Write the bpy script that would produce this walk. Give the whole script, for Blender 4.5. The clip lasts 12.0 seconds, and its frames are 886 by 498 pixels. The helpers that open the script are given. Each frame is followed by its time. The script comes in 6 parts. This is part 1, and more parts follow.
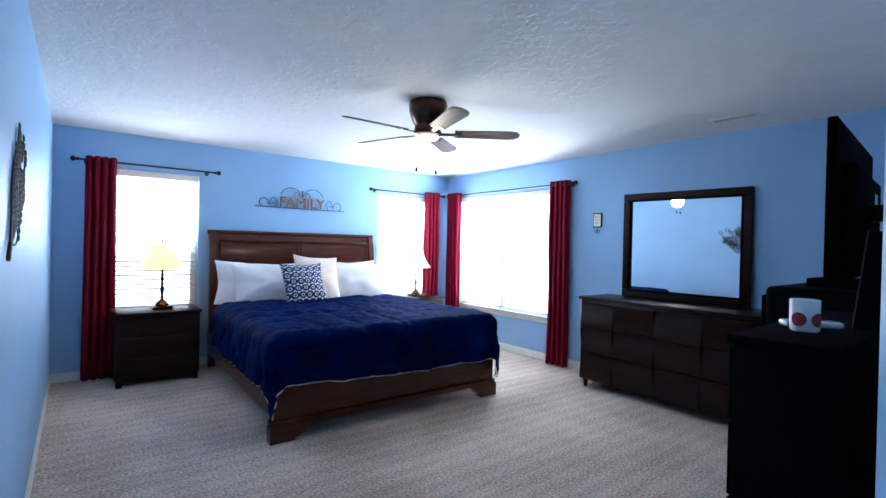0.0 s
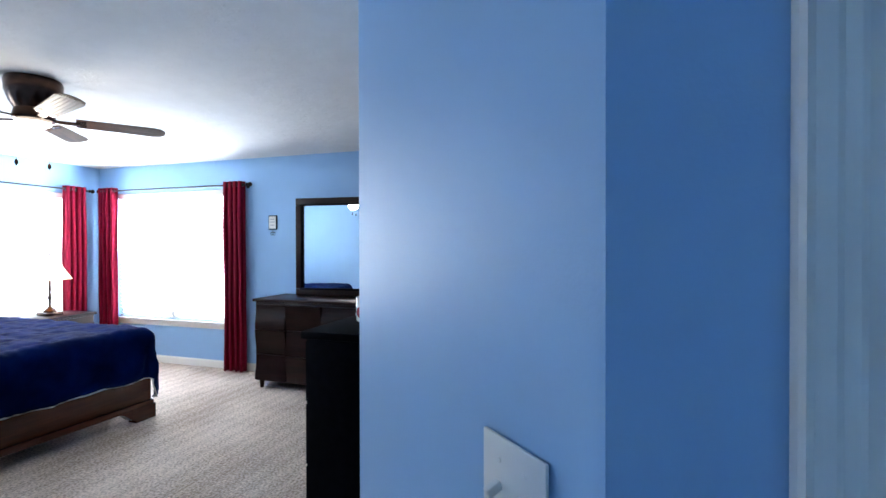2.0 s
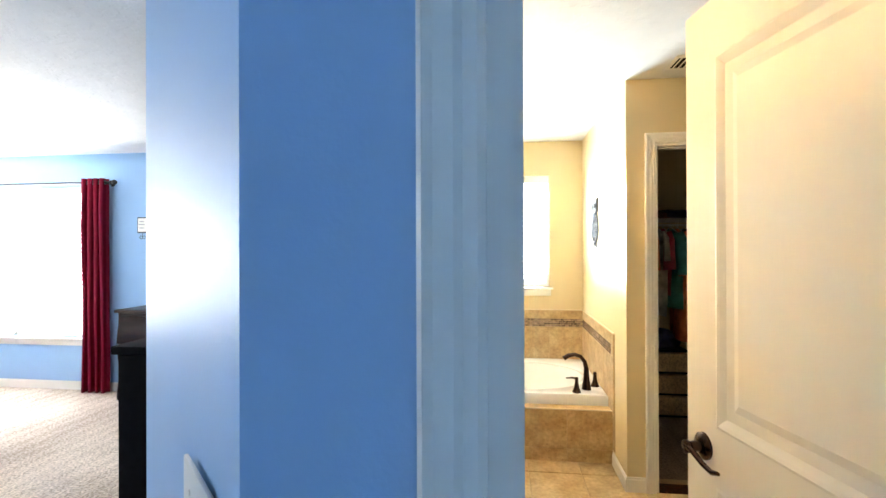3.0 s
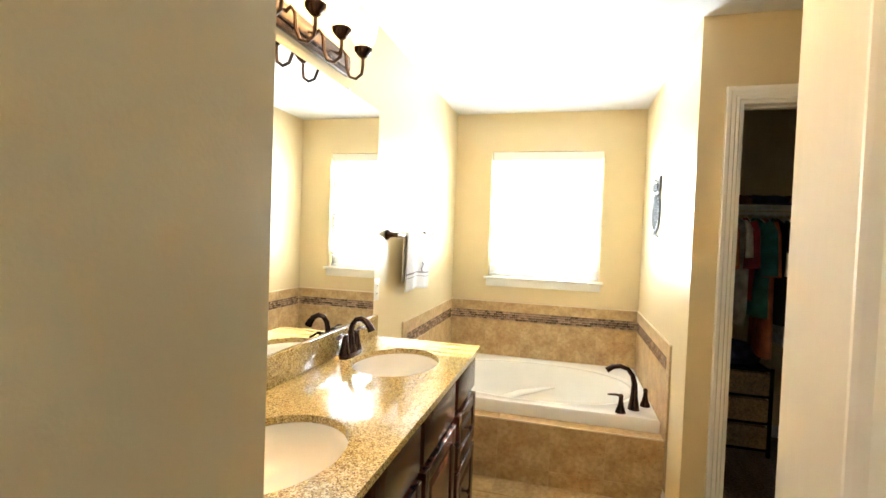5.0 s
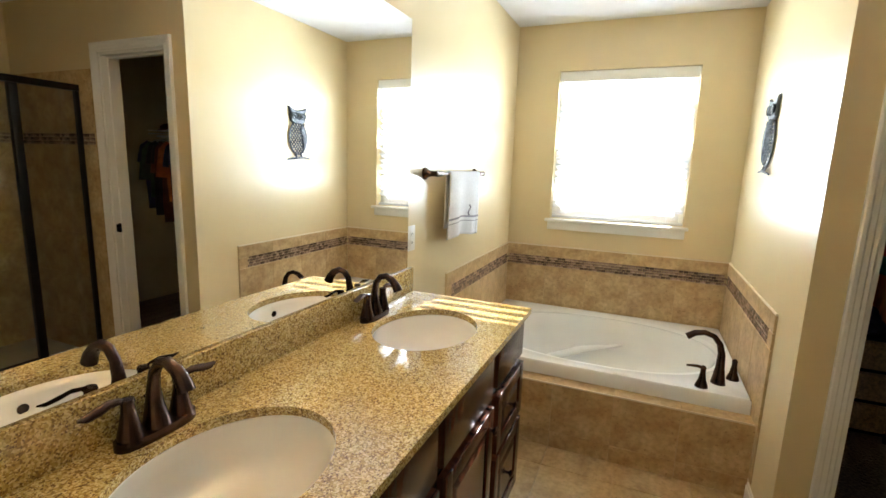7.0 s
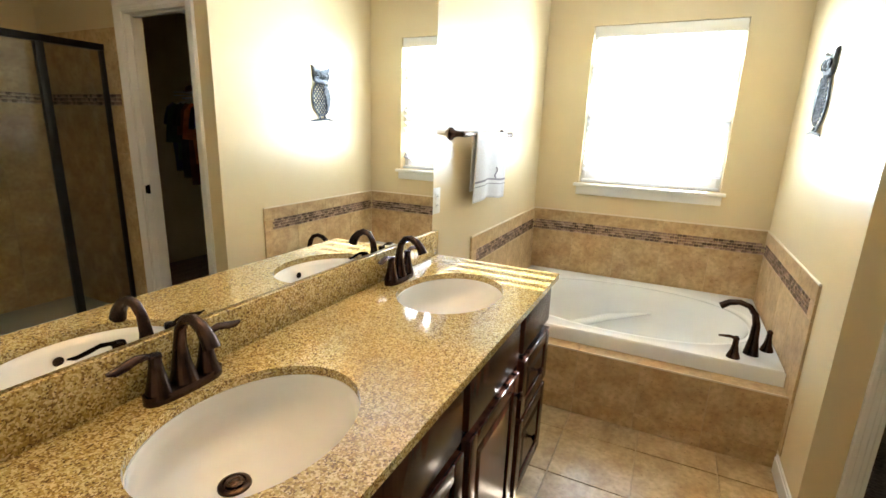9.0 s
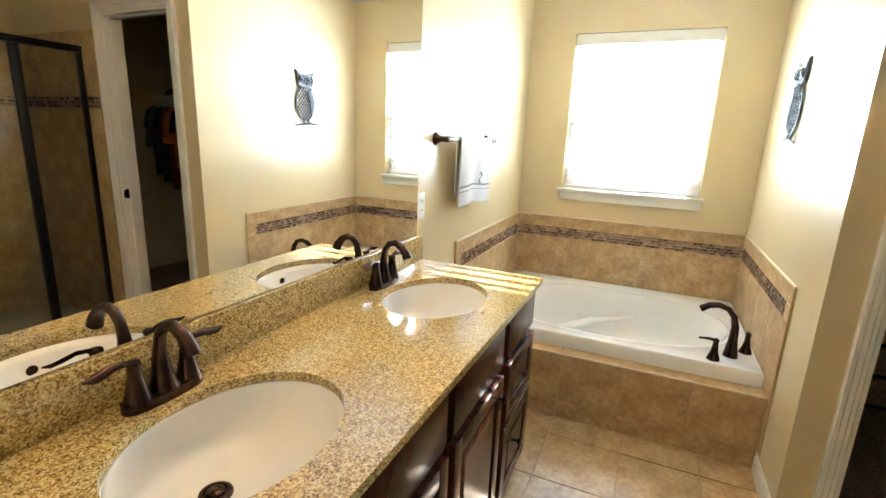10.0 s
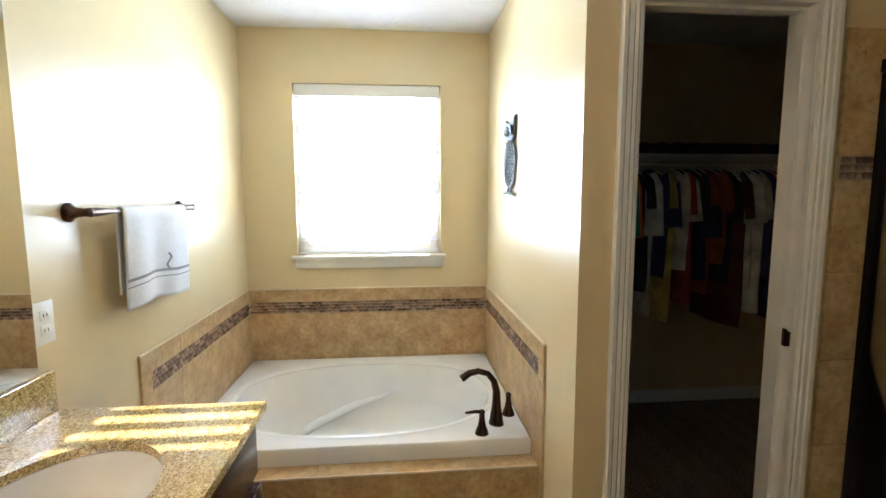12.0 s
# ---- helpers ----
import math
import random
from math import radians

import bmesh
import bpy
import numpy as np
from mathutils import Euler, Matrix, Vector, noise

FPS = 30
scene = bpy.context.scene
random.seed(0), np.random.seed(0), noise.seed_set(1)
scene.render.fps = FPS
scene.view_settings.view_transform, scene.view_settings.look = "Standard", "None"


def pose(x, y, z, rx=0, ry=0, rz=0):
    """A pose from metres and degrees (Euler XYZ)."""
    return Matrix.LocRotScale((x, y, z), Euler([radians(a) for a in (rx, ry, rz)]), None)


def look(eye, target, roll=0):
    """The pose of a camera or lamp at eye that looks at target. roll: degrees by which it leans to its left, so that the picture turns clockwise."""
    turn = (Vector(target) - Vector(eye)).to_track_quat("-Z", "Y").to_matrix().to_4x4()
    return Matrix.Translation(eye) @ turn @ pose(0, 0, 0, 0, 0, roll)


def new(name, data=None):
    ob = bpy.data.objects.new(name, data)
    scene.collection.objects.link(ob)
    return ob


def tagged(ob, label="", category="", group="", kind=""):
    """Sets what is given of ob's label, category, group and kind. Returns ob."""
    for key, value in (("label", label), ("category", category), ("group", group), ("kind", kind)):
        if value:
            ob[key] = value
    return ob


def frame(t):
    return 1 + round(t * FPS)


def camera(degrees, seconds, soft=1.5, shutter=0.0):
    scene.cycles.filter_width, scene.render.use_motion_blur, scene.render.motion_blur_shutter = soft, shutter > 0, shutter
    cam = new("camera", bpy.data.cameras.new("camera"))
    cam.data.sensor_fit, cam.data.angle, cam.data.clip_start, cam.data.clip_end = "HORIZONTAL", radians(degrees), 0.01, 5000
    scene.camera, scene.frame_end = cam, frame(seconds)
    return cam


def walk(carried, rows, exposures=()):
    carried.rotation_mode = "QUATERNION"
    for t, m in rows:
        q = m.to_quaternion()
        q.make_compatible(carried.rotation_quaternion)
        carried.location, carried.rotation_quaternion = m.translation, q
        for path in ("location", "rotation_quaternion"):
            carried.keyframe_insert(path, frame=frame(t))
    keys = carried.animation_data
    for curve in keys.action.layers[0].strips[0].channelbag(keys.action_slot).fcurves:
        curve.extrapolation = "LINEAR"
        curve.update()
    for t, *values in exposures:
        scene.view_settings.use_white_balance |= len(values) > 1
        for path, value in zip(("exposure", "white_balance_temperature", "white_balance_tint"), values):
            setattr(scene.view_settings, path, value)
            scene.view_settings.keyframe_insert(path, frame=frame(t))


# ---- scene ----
cam = camera(86.6, 12.0)
PATH = [
    (0, (3.115, -1.458, 1.383), (4.344, 0.119, 1.368), 1.3),
    (0.5, (3.109, -1.513, 1.407), (4.545, -0.121, 1.377), 1.1),
    (1, (3.13, -1.606, 1.436), (4.75, -0.433, 1.393), 1.0),
    (1.5, (3.155, -1.709, 1.445), (4.941, -0.811, 1.408), 0.6),
    (2, (3.198, -1.839, 1.441), (5.103, -1.229, 1.425), -0.1),
    (2.1, (3.214, -1.86, 1.438), (5.136, -1.306, 1.431), -0.2),
    (2.5, (3.238, -1.948, 1.435), (5.208, -1.604, 1.444), -0.2),
    (2.7, (3.258, -1.992, 1.434), (5.241, -1.733, 1.444), -0.3),
    (4.3, (3.642, -2.17, 1.387), (5.617, -1.855, 1.377), 1.6),
    (4.5, (3.702, -2.19, 1.378), (5.667, -1.822, 1.364), 2.0),
    (5, (3.845, -2.222, 1.411), (5.777, -1.706, 1.354), 2.1),
    (5.5, (4.0, -2.239, 1.437), (5.888, -1.587, 1.326), 1.9),
    (6, (4.119, -2.233, 1.441), (5.972, -1.498, 1.272), 2.0),
    (6.5, (4.2, -2.22, 1.442), (6.035, -1.464, 1.197), 1.9),
    (7, (4.246, -2.21, 1.441), (6.06, -1.443, 1.094), 1.9),
    (7.2, (4.233, -2.239, 1.431), (6.027, -1.445, 1.045), 2.1),
    (9, (4.279, -2.186, 1.418), (6.027, -1.346, 0.929), 2.0),
    (9.5, (4.274, -2.187, 1.414), (6.027, -1.354, 0.935), 2.0),
    (10, (4.277, -2.188, 1.417), (6.057, -1.403, 0.951), 2.3),
    (10.5, (4.355, -2.183, 1.431), (6.187, -1.497, 1.014), 1.9),
    (11, (4.468, -2.175, 1.444), (6.375, -1.682, 1.101), 0.9),
    (11.5, (4.612, -2.178, 1.436), (6.585, -1.993, 1.166), 0.3),
    (12, (4.798, -2.207, 1.447), (6.778, -2.389, 1.227), -0.1),
]
EXPOSURES = [(0.0, 2.68, 5950, 10), (1.5, 2.75, 5950, 10), (2.1, 3.12, 6500, 10), (2.7, 3.65, 7300, 10), (4.3, 3.82, 7300, 11), (5.0, 3.33, 7100, 11),
             (6.0, 2.85, 6850, 11), (7.0, 2.6, 6650, 10), (9.5, 2.95, 6400, 10), (11.0, 2.85, 6200, 10), (12.0, 2.65, 6050, 11)]
walk(cam, [(t, look(eye, target, roll)) for t, eye, target, roll in PATH], EXPOSURES)

# ---- sky, sun, lamps in the window openings, exposure ----
SUN_FROM = Vector((1.0, -0.115, 0.585)).normalized()
world = bpy.data.worlds.new("world")
scene.world = world
world.use_nodes = True
wn = world.node_tree.nodes
sky = wn.new("ShaderNodeTexSky")
sky.sky_type = "NISHITA"
sky.sun_disc = False
sky.sun_elevation = math.asin(SUN_FROM.z)
sky.sun_rotation = radians(95)
wn["Background"].inputs["Strength"].default_value = 0.05
world.node_tree.links.new(sky.outputs[0], wn["Background"].inputs["Color"])

sun_data = bpy.data.lights.new("sun", "SUN")
sun_data.energy, sun_data.angle, sun_data.color = 5.0, radians(0.4), (1.0, 0.97, 0.93)
sun = new("sun", sun_data)
sun.matrix_world = look(tuple(SUN_FROM * 20), (0, 0, 0))


def window_lamp(name, eye, target, w, h, watts, color):
    d = bpy.data.lights.new(name, "AREA")
    d.shape, d.size, d.size_y, d.energy, d.color = "RECTANGLE", w, h, watts, color
    ob = new(name, d)
    ob.matrix_world = look(eye, target)
    return ob


DAY = (0.80, 0.90, 1.0)
window_lamp("window_light", (3.72, 4.37, 1.66), (3.72, 0, 1.66), 0.84, 0.82, 8.5, DAY)
window_lamp("window_light", (6.86, 4.37, 1.35), (6.86, 0, 1.35), 0.84, 1.40, 18.5, DAY)
window_lamp("window_light", (7.765, 3.11, 1.31), (0, 3.11, 1.31), 1.66, 1.50, 45, DAY)
for z in (1.27, 1.61, 1.95):
    window_lamp("window_light", (7.866, -2.02, z), (0, -2.02, z + 4.5), 0.86, 0.07, 3.9, (0.70, 0.86, 1.0)).data.spread = radians(135)


# ---- materials ----
def mat(name, base, rough=0.6, metal=0.0, noise_scale=8.0, vary=0.06, bump=0.0, bump_scale=60.0, second=None,
        sheen=0.0, coat=0.0, rand=0.0, emission=None, strength=0.0, coat_rough=0.1, stretch=(1, 1, 1), spec=0.5, wide=0.15):
    m = bpy.data.materials.new(name)
    m.use_nodes = True
    n, l = m.node_tree.nodes, m.node_tree.links
    p = n["Principled BSDF"]
    p.inputs["Roughness"].default_value, p.inputs["Metallic"].default_value = rough, metal
    p.inputs["Specular IOR Level"].default_value = spec
    p.inputs["Coat Weight"].default_value, p.inputs["Coat Roughness"].default_value = coat, coat_rough
    p.inputs["Sheen Weight"].default_value = sheen
    tc, mp = n.new("ShaderNodeTexCoord"), n.new("ShaderNodeMapping")
    mp.inputs["Scale"].default_value = stretch
    l.new(tc.outputs["Object"], mp.inputs["Vector"])
    tex = n.new("ShaderNodeTexNoise")
    tex.inputs["Scale"].default_value, tex.inputs["Detail"].default_value = noise_scale, 8
    l.new(mp.outputs[0], tex.inputs["Vector"])
    ramp = n.new("ShaderNodeValToRGB")
    a = [max(0, c * (1 - vary)) for c in base]
    b = list(second) if second else [min(1, c * (1 + vary)) for c in base]
    ramp.color_ramp.elements[0].position, ramp.color_ramp.elements[1].position = 0.5 - wide, 0.5 + wide
    ramp.color_ramp.elements[0].color, ramp.color_ramp.elements[1].color = (*a, 1), (*b, 1)
    l.new(tex.outputs["Fac"], ramp.inputs["Fac"])
    out = ramp.outputs["Color"]
    if rand:
        oi, hsv, mr = n.new("ShaderNodeObjectInfo"), n.new("ShaderNodeHueSaturation"), n.new("ShaderNodeMapRange")
        mr.inputs["To Min"].default_value, mr.inputs["To Max"].default_value = 1 - rand, 1 + rand
        l.new(oi.outputs["Random"], mr.inputs["Value"])
        l.new(mr.outputs[0], hsv.inputs["Value"])
        l.new(out, hsv.inputs["Color"])
        out = hsv.outputs["Color"]
    l.new(out, p.inputs["Base Color"])
    if bump:
        t2, bp = n.new("ShaderNodeTexNoise"), n.new("ShaderNodeBump")
        t2.inputs["Scale"].default_value, t2.inputs["Detail"].default_value = bump_scale, 4
        l.new(mp.outputs[0], t2.inputs["Vector"])
        bp.inputs["Strength"].default_value, bp.inputs["Distance"].default_value = bump, 0.01
        l.new(t2.outputs["Fac"], bp.inputs["Height"])
        l.new(bp.outputs[0], p.inputs["Normal"])
    if emission:
        p.inputs["Emission Color"].default_value = (*emission, 1)
        p.inputs["Emission Strength"].default_value = strength
    return m


def glass_mat(name, tint=(1, 1, 1)):
    m = bpy.data.materials.new(name)
    m.use_nodes = True
    n, l = m.node_tree.nodes, m.node_tree.links
    n.remove(n["Principled BSDF"])
    tr, gl, fr, mx = n.new("ShaderNodeBsdfTransparent"), n.new("ShaderNodeBsdfGlossy"), n.new("ShaderNodeFresnel"), n.new("ShaderNodeMixShader")
    tr.inputs[0].default_value = (*tint, 1)
    gl.inputs["Roughness"].default_value = 0.02
    fr.inputs["IOR"].default_value = 1.45
    l.new(fr.outputs[0], mx.inputs[0])
    l.new(tr.outputs[0], mx.inputs[1])
    l.new(gl.outputs[0], mx.inputs[2])
    l.new(mx.outputs[0], n["Material Output"].inputs["Surface"])
    return m


def granite_mat():
    m = mat("granite", (0.5, 0.36, 0.17), 0.09, coat=0.4, coat_rough=0.03)
    n, l = m.node_tree.nodes, m.node_tree.links
    p = n["Principled BSDF"]
    tc = n.new("ShaderNodeTexCoord")
    v = n.new("ShaderNodeTexVoronoi")
    v.inputs["Scale"].default_value = 290
    no = n.new("ShaderNodeTexNoise")
    no.inputs["Scale"].default_value, no.inputs["Detail"].default_value = 55, 5
    l.new(tc.outputs["Object"], v.inputs["Vector"])
    l.new(tc.outputs["Object"], no.inputs["Vector"])
    sep = n.new("ShaderNodeSeparateColor")
    l.new(v.outputs["Color"], sep.inputs[0])
    add = n.new("ShaderNodeMath")
    add.operation = "MULTIPLY_ADD"
    add.inputs[1].default_value = 0.62
    l.new(sep.outputs[0], add.inputs[0])
    sc = n.new("ShaderNodeMath")
    sc.operation = "MULTIPLY"
    sc.inputs[1].default_value = 0.45
    l.new(no.outputs["Fac"], sc.inputs[0])
    l.new(sc.outputs[0], add.inputs[2])
    r = n.new("ShaderNodeValToRGB")
    e = r.color_ramp.elements
    e[0].position, e[0].color = 0.22, (0.15, 0.085, 0.035, 1)
    e[1].position, e[1].color = 0.80, (0.72, 0.57, 0.29, 1)
    for pos, c in ((0.31, (0.27, 0.165, 0.06)), (0.44, (0.39, 0.255, 0.072)), (0.60, (0.53, 0.385, 0.13))):
        k = e.new(pos)
        k.color = (*c, 1)
    l.new(add.outputs[0], r.inputs[0])
    l.new(r.outputs[0], p.inputs["Base Color"])
    return m


def stone_mat(name, dark, light, rough, rand=0.05):
    """Travertine: broad clouds, fine grain and small dark pits."""
    m = mat(name, dark, rough, noise_scale=7, second=light, vary=0.0, wide=0.2, rand=rand)
    n, l = m.node_tree.nodes, m.node_tree.links
    p = n["Principled BSDF"]
    old = p.inputs["Base Color"].links[0].from_socket
    tc, grain, pits = n.new("ShaderNodeTexCoord"), n.new("ShaderNodeTexNoise"), n.new("ShaderNodeTexNoise")
    grain.inputs["Scale"].default_value, grain.inputs["Detail"].default_value = 38, 8
    pits.inputs["Scale"].default_value, pits.inputs["Detail"].default_value = 85, 3
    oi, add = n.new("ShaderNodeObjectInfo"), n.new("ShaderNodeVectorMath")
    l.new(tc.outputs["Object"], add.inputs[0])
    l.new(oi.outputs["Location"], add.inputs[1])
    l.new(add.outputs[0], grain.inputs["Vector"])
    l.new(add.outputs[0], pits.inputs["Vector"])
    r1, r2 = n.new("ShaderNodeValToRGB"), n.new("ShaderNodeValToRGB")
    r1.color_ramp.elements[0].position, r1.color_ramp.elements[0].color = 0.32, (0.80, 0.76, 0.70, 1)
    r1.color_ramp.elements[1].position, r1.color_ramp.elements[1].color = 0.62, (1.04, 1.04, 1.04, 1)
    r2.color_ramp.elements[0].position, r2.color_ramp.elements[0].color = 0.29, (0.66, 0.58, 0.50, 1)
    r2.color_ramp.elements[1].position, r2.color_ramp.elements[1].color = 0.38, (1, 1, 1, 1)
    l.new(grain.outputs["Fac"], r1.inputs[0])
    l.new(pits.outputs["Fac"], r2.inputs[0])
    last = old
    for r in (r1, r2):
        mx = n.new("ShaderNodeMixRGB")
        mx.blend_type, mx.inputs[0].default_value = "MULTIPLY", 1.0
        l.new(last, mx.inputs[1])
        l.new(r.outputs[0], mx.inputs[2])
        last = mx.outputs[0]
    l.new(last, p.inputs["Base Color"])
    bp = n.new("ShaderNodeBump")
    bp.inputs["Strength"].default_value, bp.inputs["Distance"].default_value = 0.35, 0.003
    l.new(r2.outputs[0], bp.inputs["Height"])
    l.new(bp.outputs[0], p.inputs["Normal"])
    return m


def carpet_mat(name, a, b, streak):
    m = mat(name, a, 0.95, spec=0.1, bump=0.0)
    n, l = m.node_tree.nodes, m.node_tree.links
    p = n["Principled BSDF"]
    tc = n.new("ShaderNodeTexCoord")
    fine = n.new("ShaderNodeTexNoise")
    fine.inputs["Scale"].default_value, fine.inputs["Detail"].default_value = 62, 3
    broad = n.new("ShaderNodeTexNoise")
    broad.inputs["Scale"].default_value, broad.inputs["Detail"].default_value = 1.7, 3
    wave = n.new("ShaderNodeTexWave")
    wave.inputs["Scale"].default_value, wave.inputs["Distortion"].default_value, wave.inputs["Detail"].default_value = 2.4, 1.6, 3
    wave.inputs["Detail Scale"].default_value = 1.5
    mp = n.new("ShaderNodeMapping")
    mp.inputs["Rotation"].default_value = (0, 0, radians(-83))
    mp.inputs["Scale"].default_value = (0.22, 1.0, 1)
    l.new(tc.outputs["Object"], mp.inputs["Vector"])
    l.new(mp.outputs[0], wave.inputs["Vector"])
    l.new(tc.outputs["Object"], fine.inputs["Vector"])
    l.new(tc.outputs["Object"], broad.inputs["Vector"])
    m1, m2 = n.new("ShaderNodeMath"), n.new("ShaderNodeMath")
    m1.operation = m2.operation = "MULTIPLY_ADD"
    m1.inputs[1].default_value = streak
    l.new(wave.outputs["Fac"], m1.inputs[0])
    l.new(broad.outputs["Fac"], m1.inputs[2])
    m2.inputs[1].default_value = 2.2
    l.new(fine.outputs["Fac"], m2.inputs[0])
    l.new(m1.outputs[0], m2.inputs[2])
    r = n.new("ShaderNodeValToRGB")
    r.color_ramp.elements[0].position, r.color_ramp.elements[0].color = 0.75, (*a, 1)
    r.color_ramp.elements[1].position, r.color_ramp.elements[1].color = 1.0, (*b, 1)
    mr = n.new("ShaderNodeMapRange")
    mr.inputs["From Min"].default_value, mr.inputs["From Max"].default_value = 1.0, 2.3
    l.new(m2.outputs[0], mr.inputs["Value"])
    r.color_ramp.elements[0].position, r.color_ramp.elements[1].position = 0.2, 0.8
    l.new(mr.outputs[0], r.inputs[0])
    l.new(r.outputs[0], p.inputs["Base Color"])
    bp = n.new("ShaderNodeBump")
    bp.inputs["Strength"].default_value, bp.inputs["Distance"].default_value = 0.9, 0.012
    l.new(fine.outputs["Fac"], bp.inputs["Height"])
    l.new(bp.outputs[0], p.inputs["Normal"])
    return m


def knockdown_mat(name, base):
    m = mat(name, base, 0.85, vary=0.02, spec=0.2)
    n, l = m.node_tree.nodes, m.node_tree.links
    tc, t = n.new("ShaderNodeTexCoord"), n.new("ShaderNodeTexNoise")
    t.inputs["Scale"].default_value, t.inputs["Detail"].default_value = 17, 4
    l.new(tc.outputs["Object"], t.inputs["Vector"])
    r = n.new("ShaderNodeValToRGB")
    r.color_ramp.elements[0].position, r.color_ramp.elements[1].position = 0.47, 0.56
    l.new(t.outputs["Fac"], r.inputs[0])
    bp = n.new("ShaderNodeBump")
    bp.inputs["Strength"].default_value, bp.inputs["Distance"].default_value = 0.22, 0.006
    l.new(r.outputs[0], bp.inputs["Height"])
    l.new(bp.outputs[0], n["Principled BSDF"].inputs["Normal"])
    return m


def wood_mat(name, a, b, rough=0.3, coat=0.25, direction=(1, 12, 12), scale=3.0, spec=0.3):
    m = mat(name, a, rough, noise_scale=scale, second=b, vary=0.0, spec=spec, coat=coat, coat_rough=0.15, stretch=direction, bump=0.04, bump_scale=40)
    return m


def hexagon_fabric():
    m = mat("navy_lattice_fabric", (0.8, 0.8, 0.85), 0.9)
    n, l = m.node_tree.nodes, m.node_tree.links
    tc = n.new("ShaderNodeTexCoord")
    mp = n.new("ShaderNodeMapping")
    mp.inputs["Scale"].default_value = (12.5, 1, 13.5)
    l.new(tc.outputs["Object"], mp.inputs["Vector"])
    v = n.new("ShaderNodeTexVoronoi")
    v.inputs["Scale"].default_value, v.inputs["Randomness"].default_value = 1.0, 0.0
    v.feature = "F1"
    sp = n.new("ShaderNodeSeparateXYZ")
    l.new(mp.outputs[0], sp.inputs[0])
    fl = n.new("ShaderNodeMath")
    fl.operation = "ROUND"
    l.new(sp.outputs["Z"], fl.inputs[0])
    md = n.new("ShaderNodeMath")
    md.operation, md.inputs[1].default_value = "MULTIPLY_ADD", 0.5
    l.new(fl.outputs[0], md.inputs[0])
    l.new(sp.outputs["X"], md.inputs[2])
    cb = n.new("ShaderNodeCombineXYZ")
    l.new(md.outputs[0], cb.inputs["X"])
    l.new(sp.outputs["Z"], cb.inputs["Z"])
    cb.inputs["Y"].default_value = 0.0
    l.new(cb.outputs[0], v.inputs["Vector"])
    r = n.new("ShaderNodeValToRGB")
    r.color_ramp.interpolation = "CONSTANT"
    e = r.color_ramp.elements
    navy, white = (0.012, 0.02, 0.08, 1), (0.75, 0.76, 0.82, 1)
    e[0].position, e[0].color = 0.0, navy
    e[1].position, e[1].color = 0.16, white
    k = e.new(0.24)
    k.color = navy
    k = e.new(0.53)
    k.color = white
    l.new(v.outputs["Distance"], r.inputs[0])
    l.new(r.outputs[0], n["Principled BSDF"].inputs["Base Color"])
    return m


BLUE = mat("blue_wall_paint", (0.295, 0.495, 0.755), 0.5, spec=0.35, vary=0.03, noise_scale=2, bump=0.05, bump_scale=180)
CREAM = mat("cream_wall_paint", (0.70, 0.57, 0.335), 0.32, spec=0.75, vary=0.03, noise_scale=2, bump=0.05, bump_scale=180)
CEIL = knockdown_mat("knockdown_ceiling_paint", (0.76, 0.76, 0.77))
WHITE = mat("white_trim_paint", (0.82, 0.80, 0.75), 0.35, vary=0.02, noise_scale=3)
DOORWHITE = mat("white_door_paint", (0.82, 0.79, 0.72), 0.35, vary=0.02, noise_scale=3, bump=0.03, bump_scale=90, stretch=(1, 1, 0.1))
CARPET = carpet_mat("beige_carpet", (0.36, 0.28, 0.22), (0.84, 0.71, 0.60), 0.13)
CLOSETCARPET = carpet_mat("brown_carpet", (0.20, 0.14, 0.10), (0.38, 0.28, 0.20), 0.2)
GRANITE = granite_mat()
STONE = stone_mat("travertine_tile", (0.44, 0.27, 0.115), (0.67, 0.49, 0.26), 0.42)
FLOORTILE = stone_mat("travertine_floor_tile", (0.40, 0.25, 0.11), (0.66, 0.49, 0.26), 0.32)
GROUT = mat("tan_grout", (0.52, 0.38, 0.21), 0.9, vary=0.1, noise_scale=40)
MOSAIC = mat("glass_mosaic", (0.20, 0.12, 0.085), 0.22, noise_scale=26, second=(0.55, 0.43, 0.34), vary=0.0, wide=0.12, rand=0.65)
ACRYLIC = mat("white_acrylic", (0.86, 0.855, 0.83), 0.14, vary=0.01, coat=0.3)
PORCELAIN = mat("white_porcelain", (0.86, 0.84, 0.80), 0.08, vary=0.01, coat=0.3, coat_rough=0.04)
BRONZE = mat("oil_rubbed_bronze", (0.065, 0.036, 0.026), 0.27, metal=0.88, vary=0.35, noise_scale=20)
BLACKMETAL = mat("black_metal", (0.012, 0.011, 0.011), 0.35, metal=0.6, vary=0.2)
CHERRY = wood_mat("cherry_wood", (0.050, 0.010, 0.005), (0.085, 0.018, 0.007), 0.25, 0.15)
CHERRYV = wood_mat("cherry_wood_upright", (0.062, 0.013, 0.006), (0.10, 0.023, 0.009), 0.27, 0.15, direction=(12, 12, 1))
ESPRESSO = wood_mat("espresso_wood", (0.010, 0.004, 0.0035), (0.020, 0.007, 0.0055), 0.35, 0.05, spec=0.18)
VANITYWOOD = wood_mat("dark_vanity_wood", (0.040, 0.011, 0.006), (0.085, 0.026, 0.012), 0.25, 0.18, direction=(12, 12, 1), spec=0.2)
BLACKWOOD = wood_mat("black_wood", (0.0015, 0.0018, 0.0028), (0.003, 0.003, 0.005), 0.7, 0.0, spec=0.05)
BLADE = wood_mat("fan_blade_wood", (0.06, 0.026, 0.015), (0.11, 0.05, 0.028), 0.5, 0.0, spec=0.15)
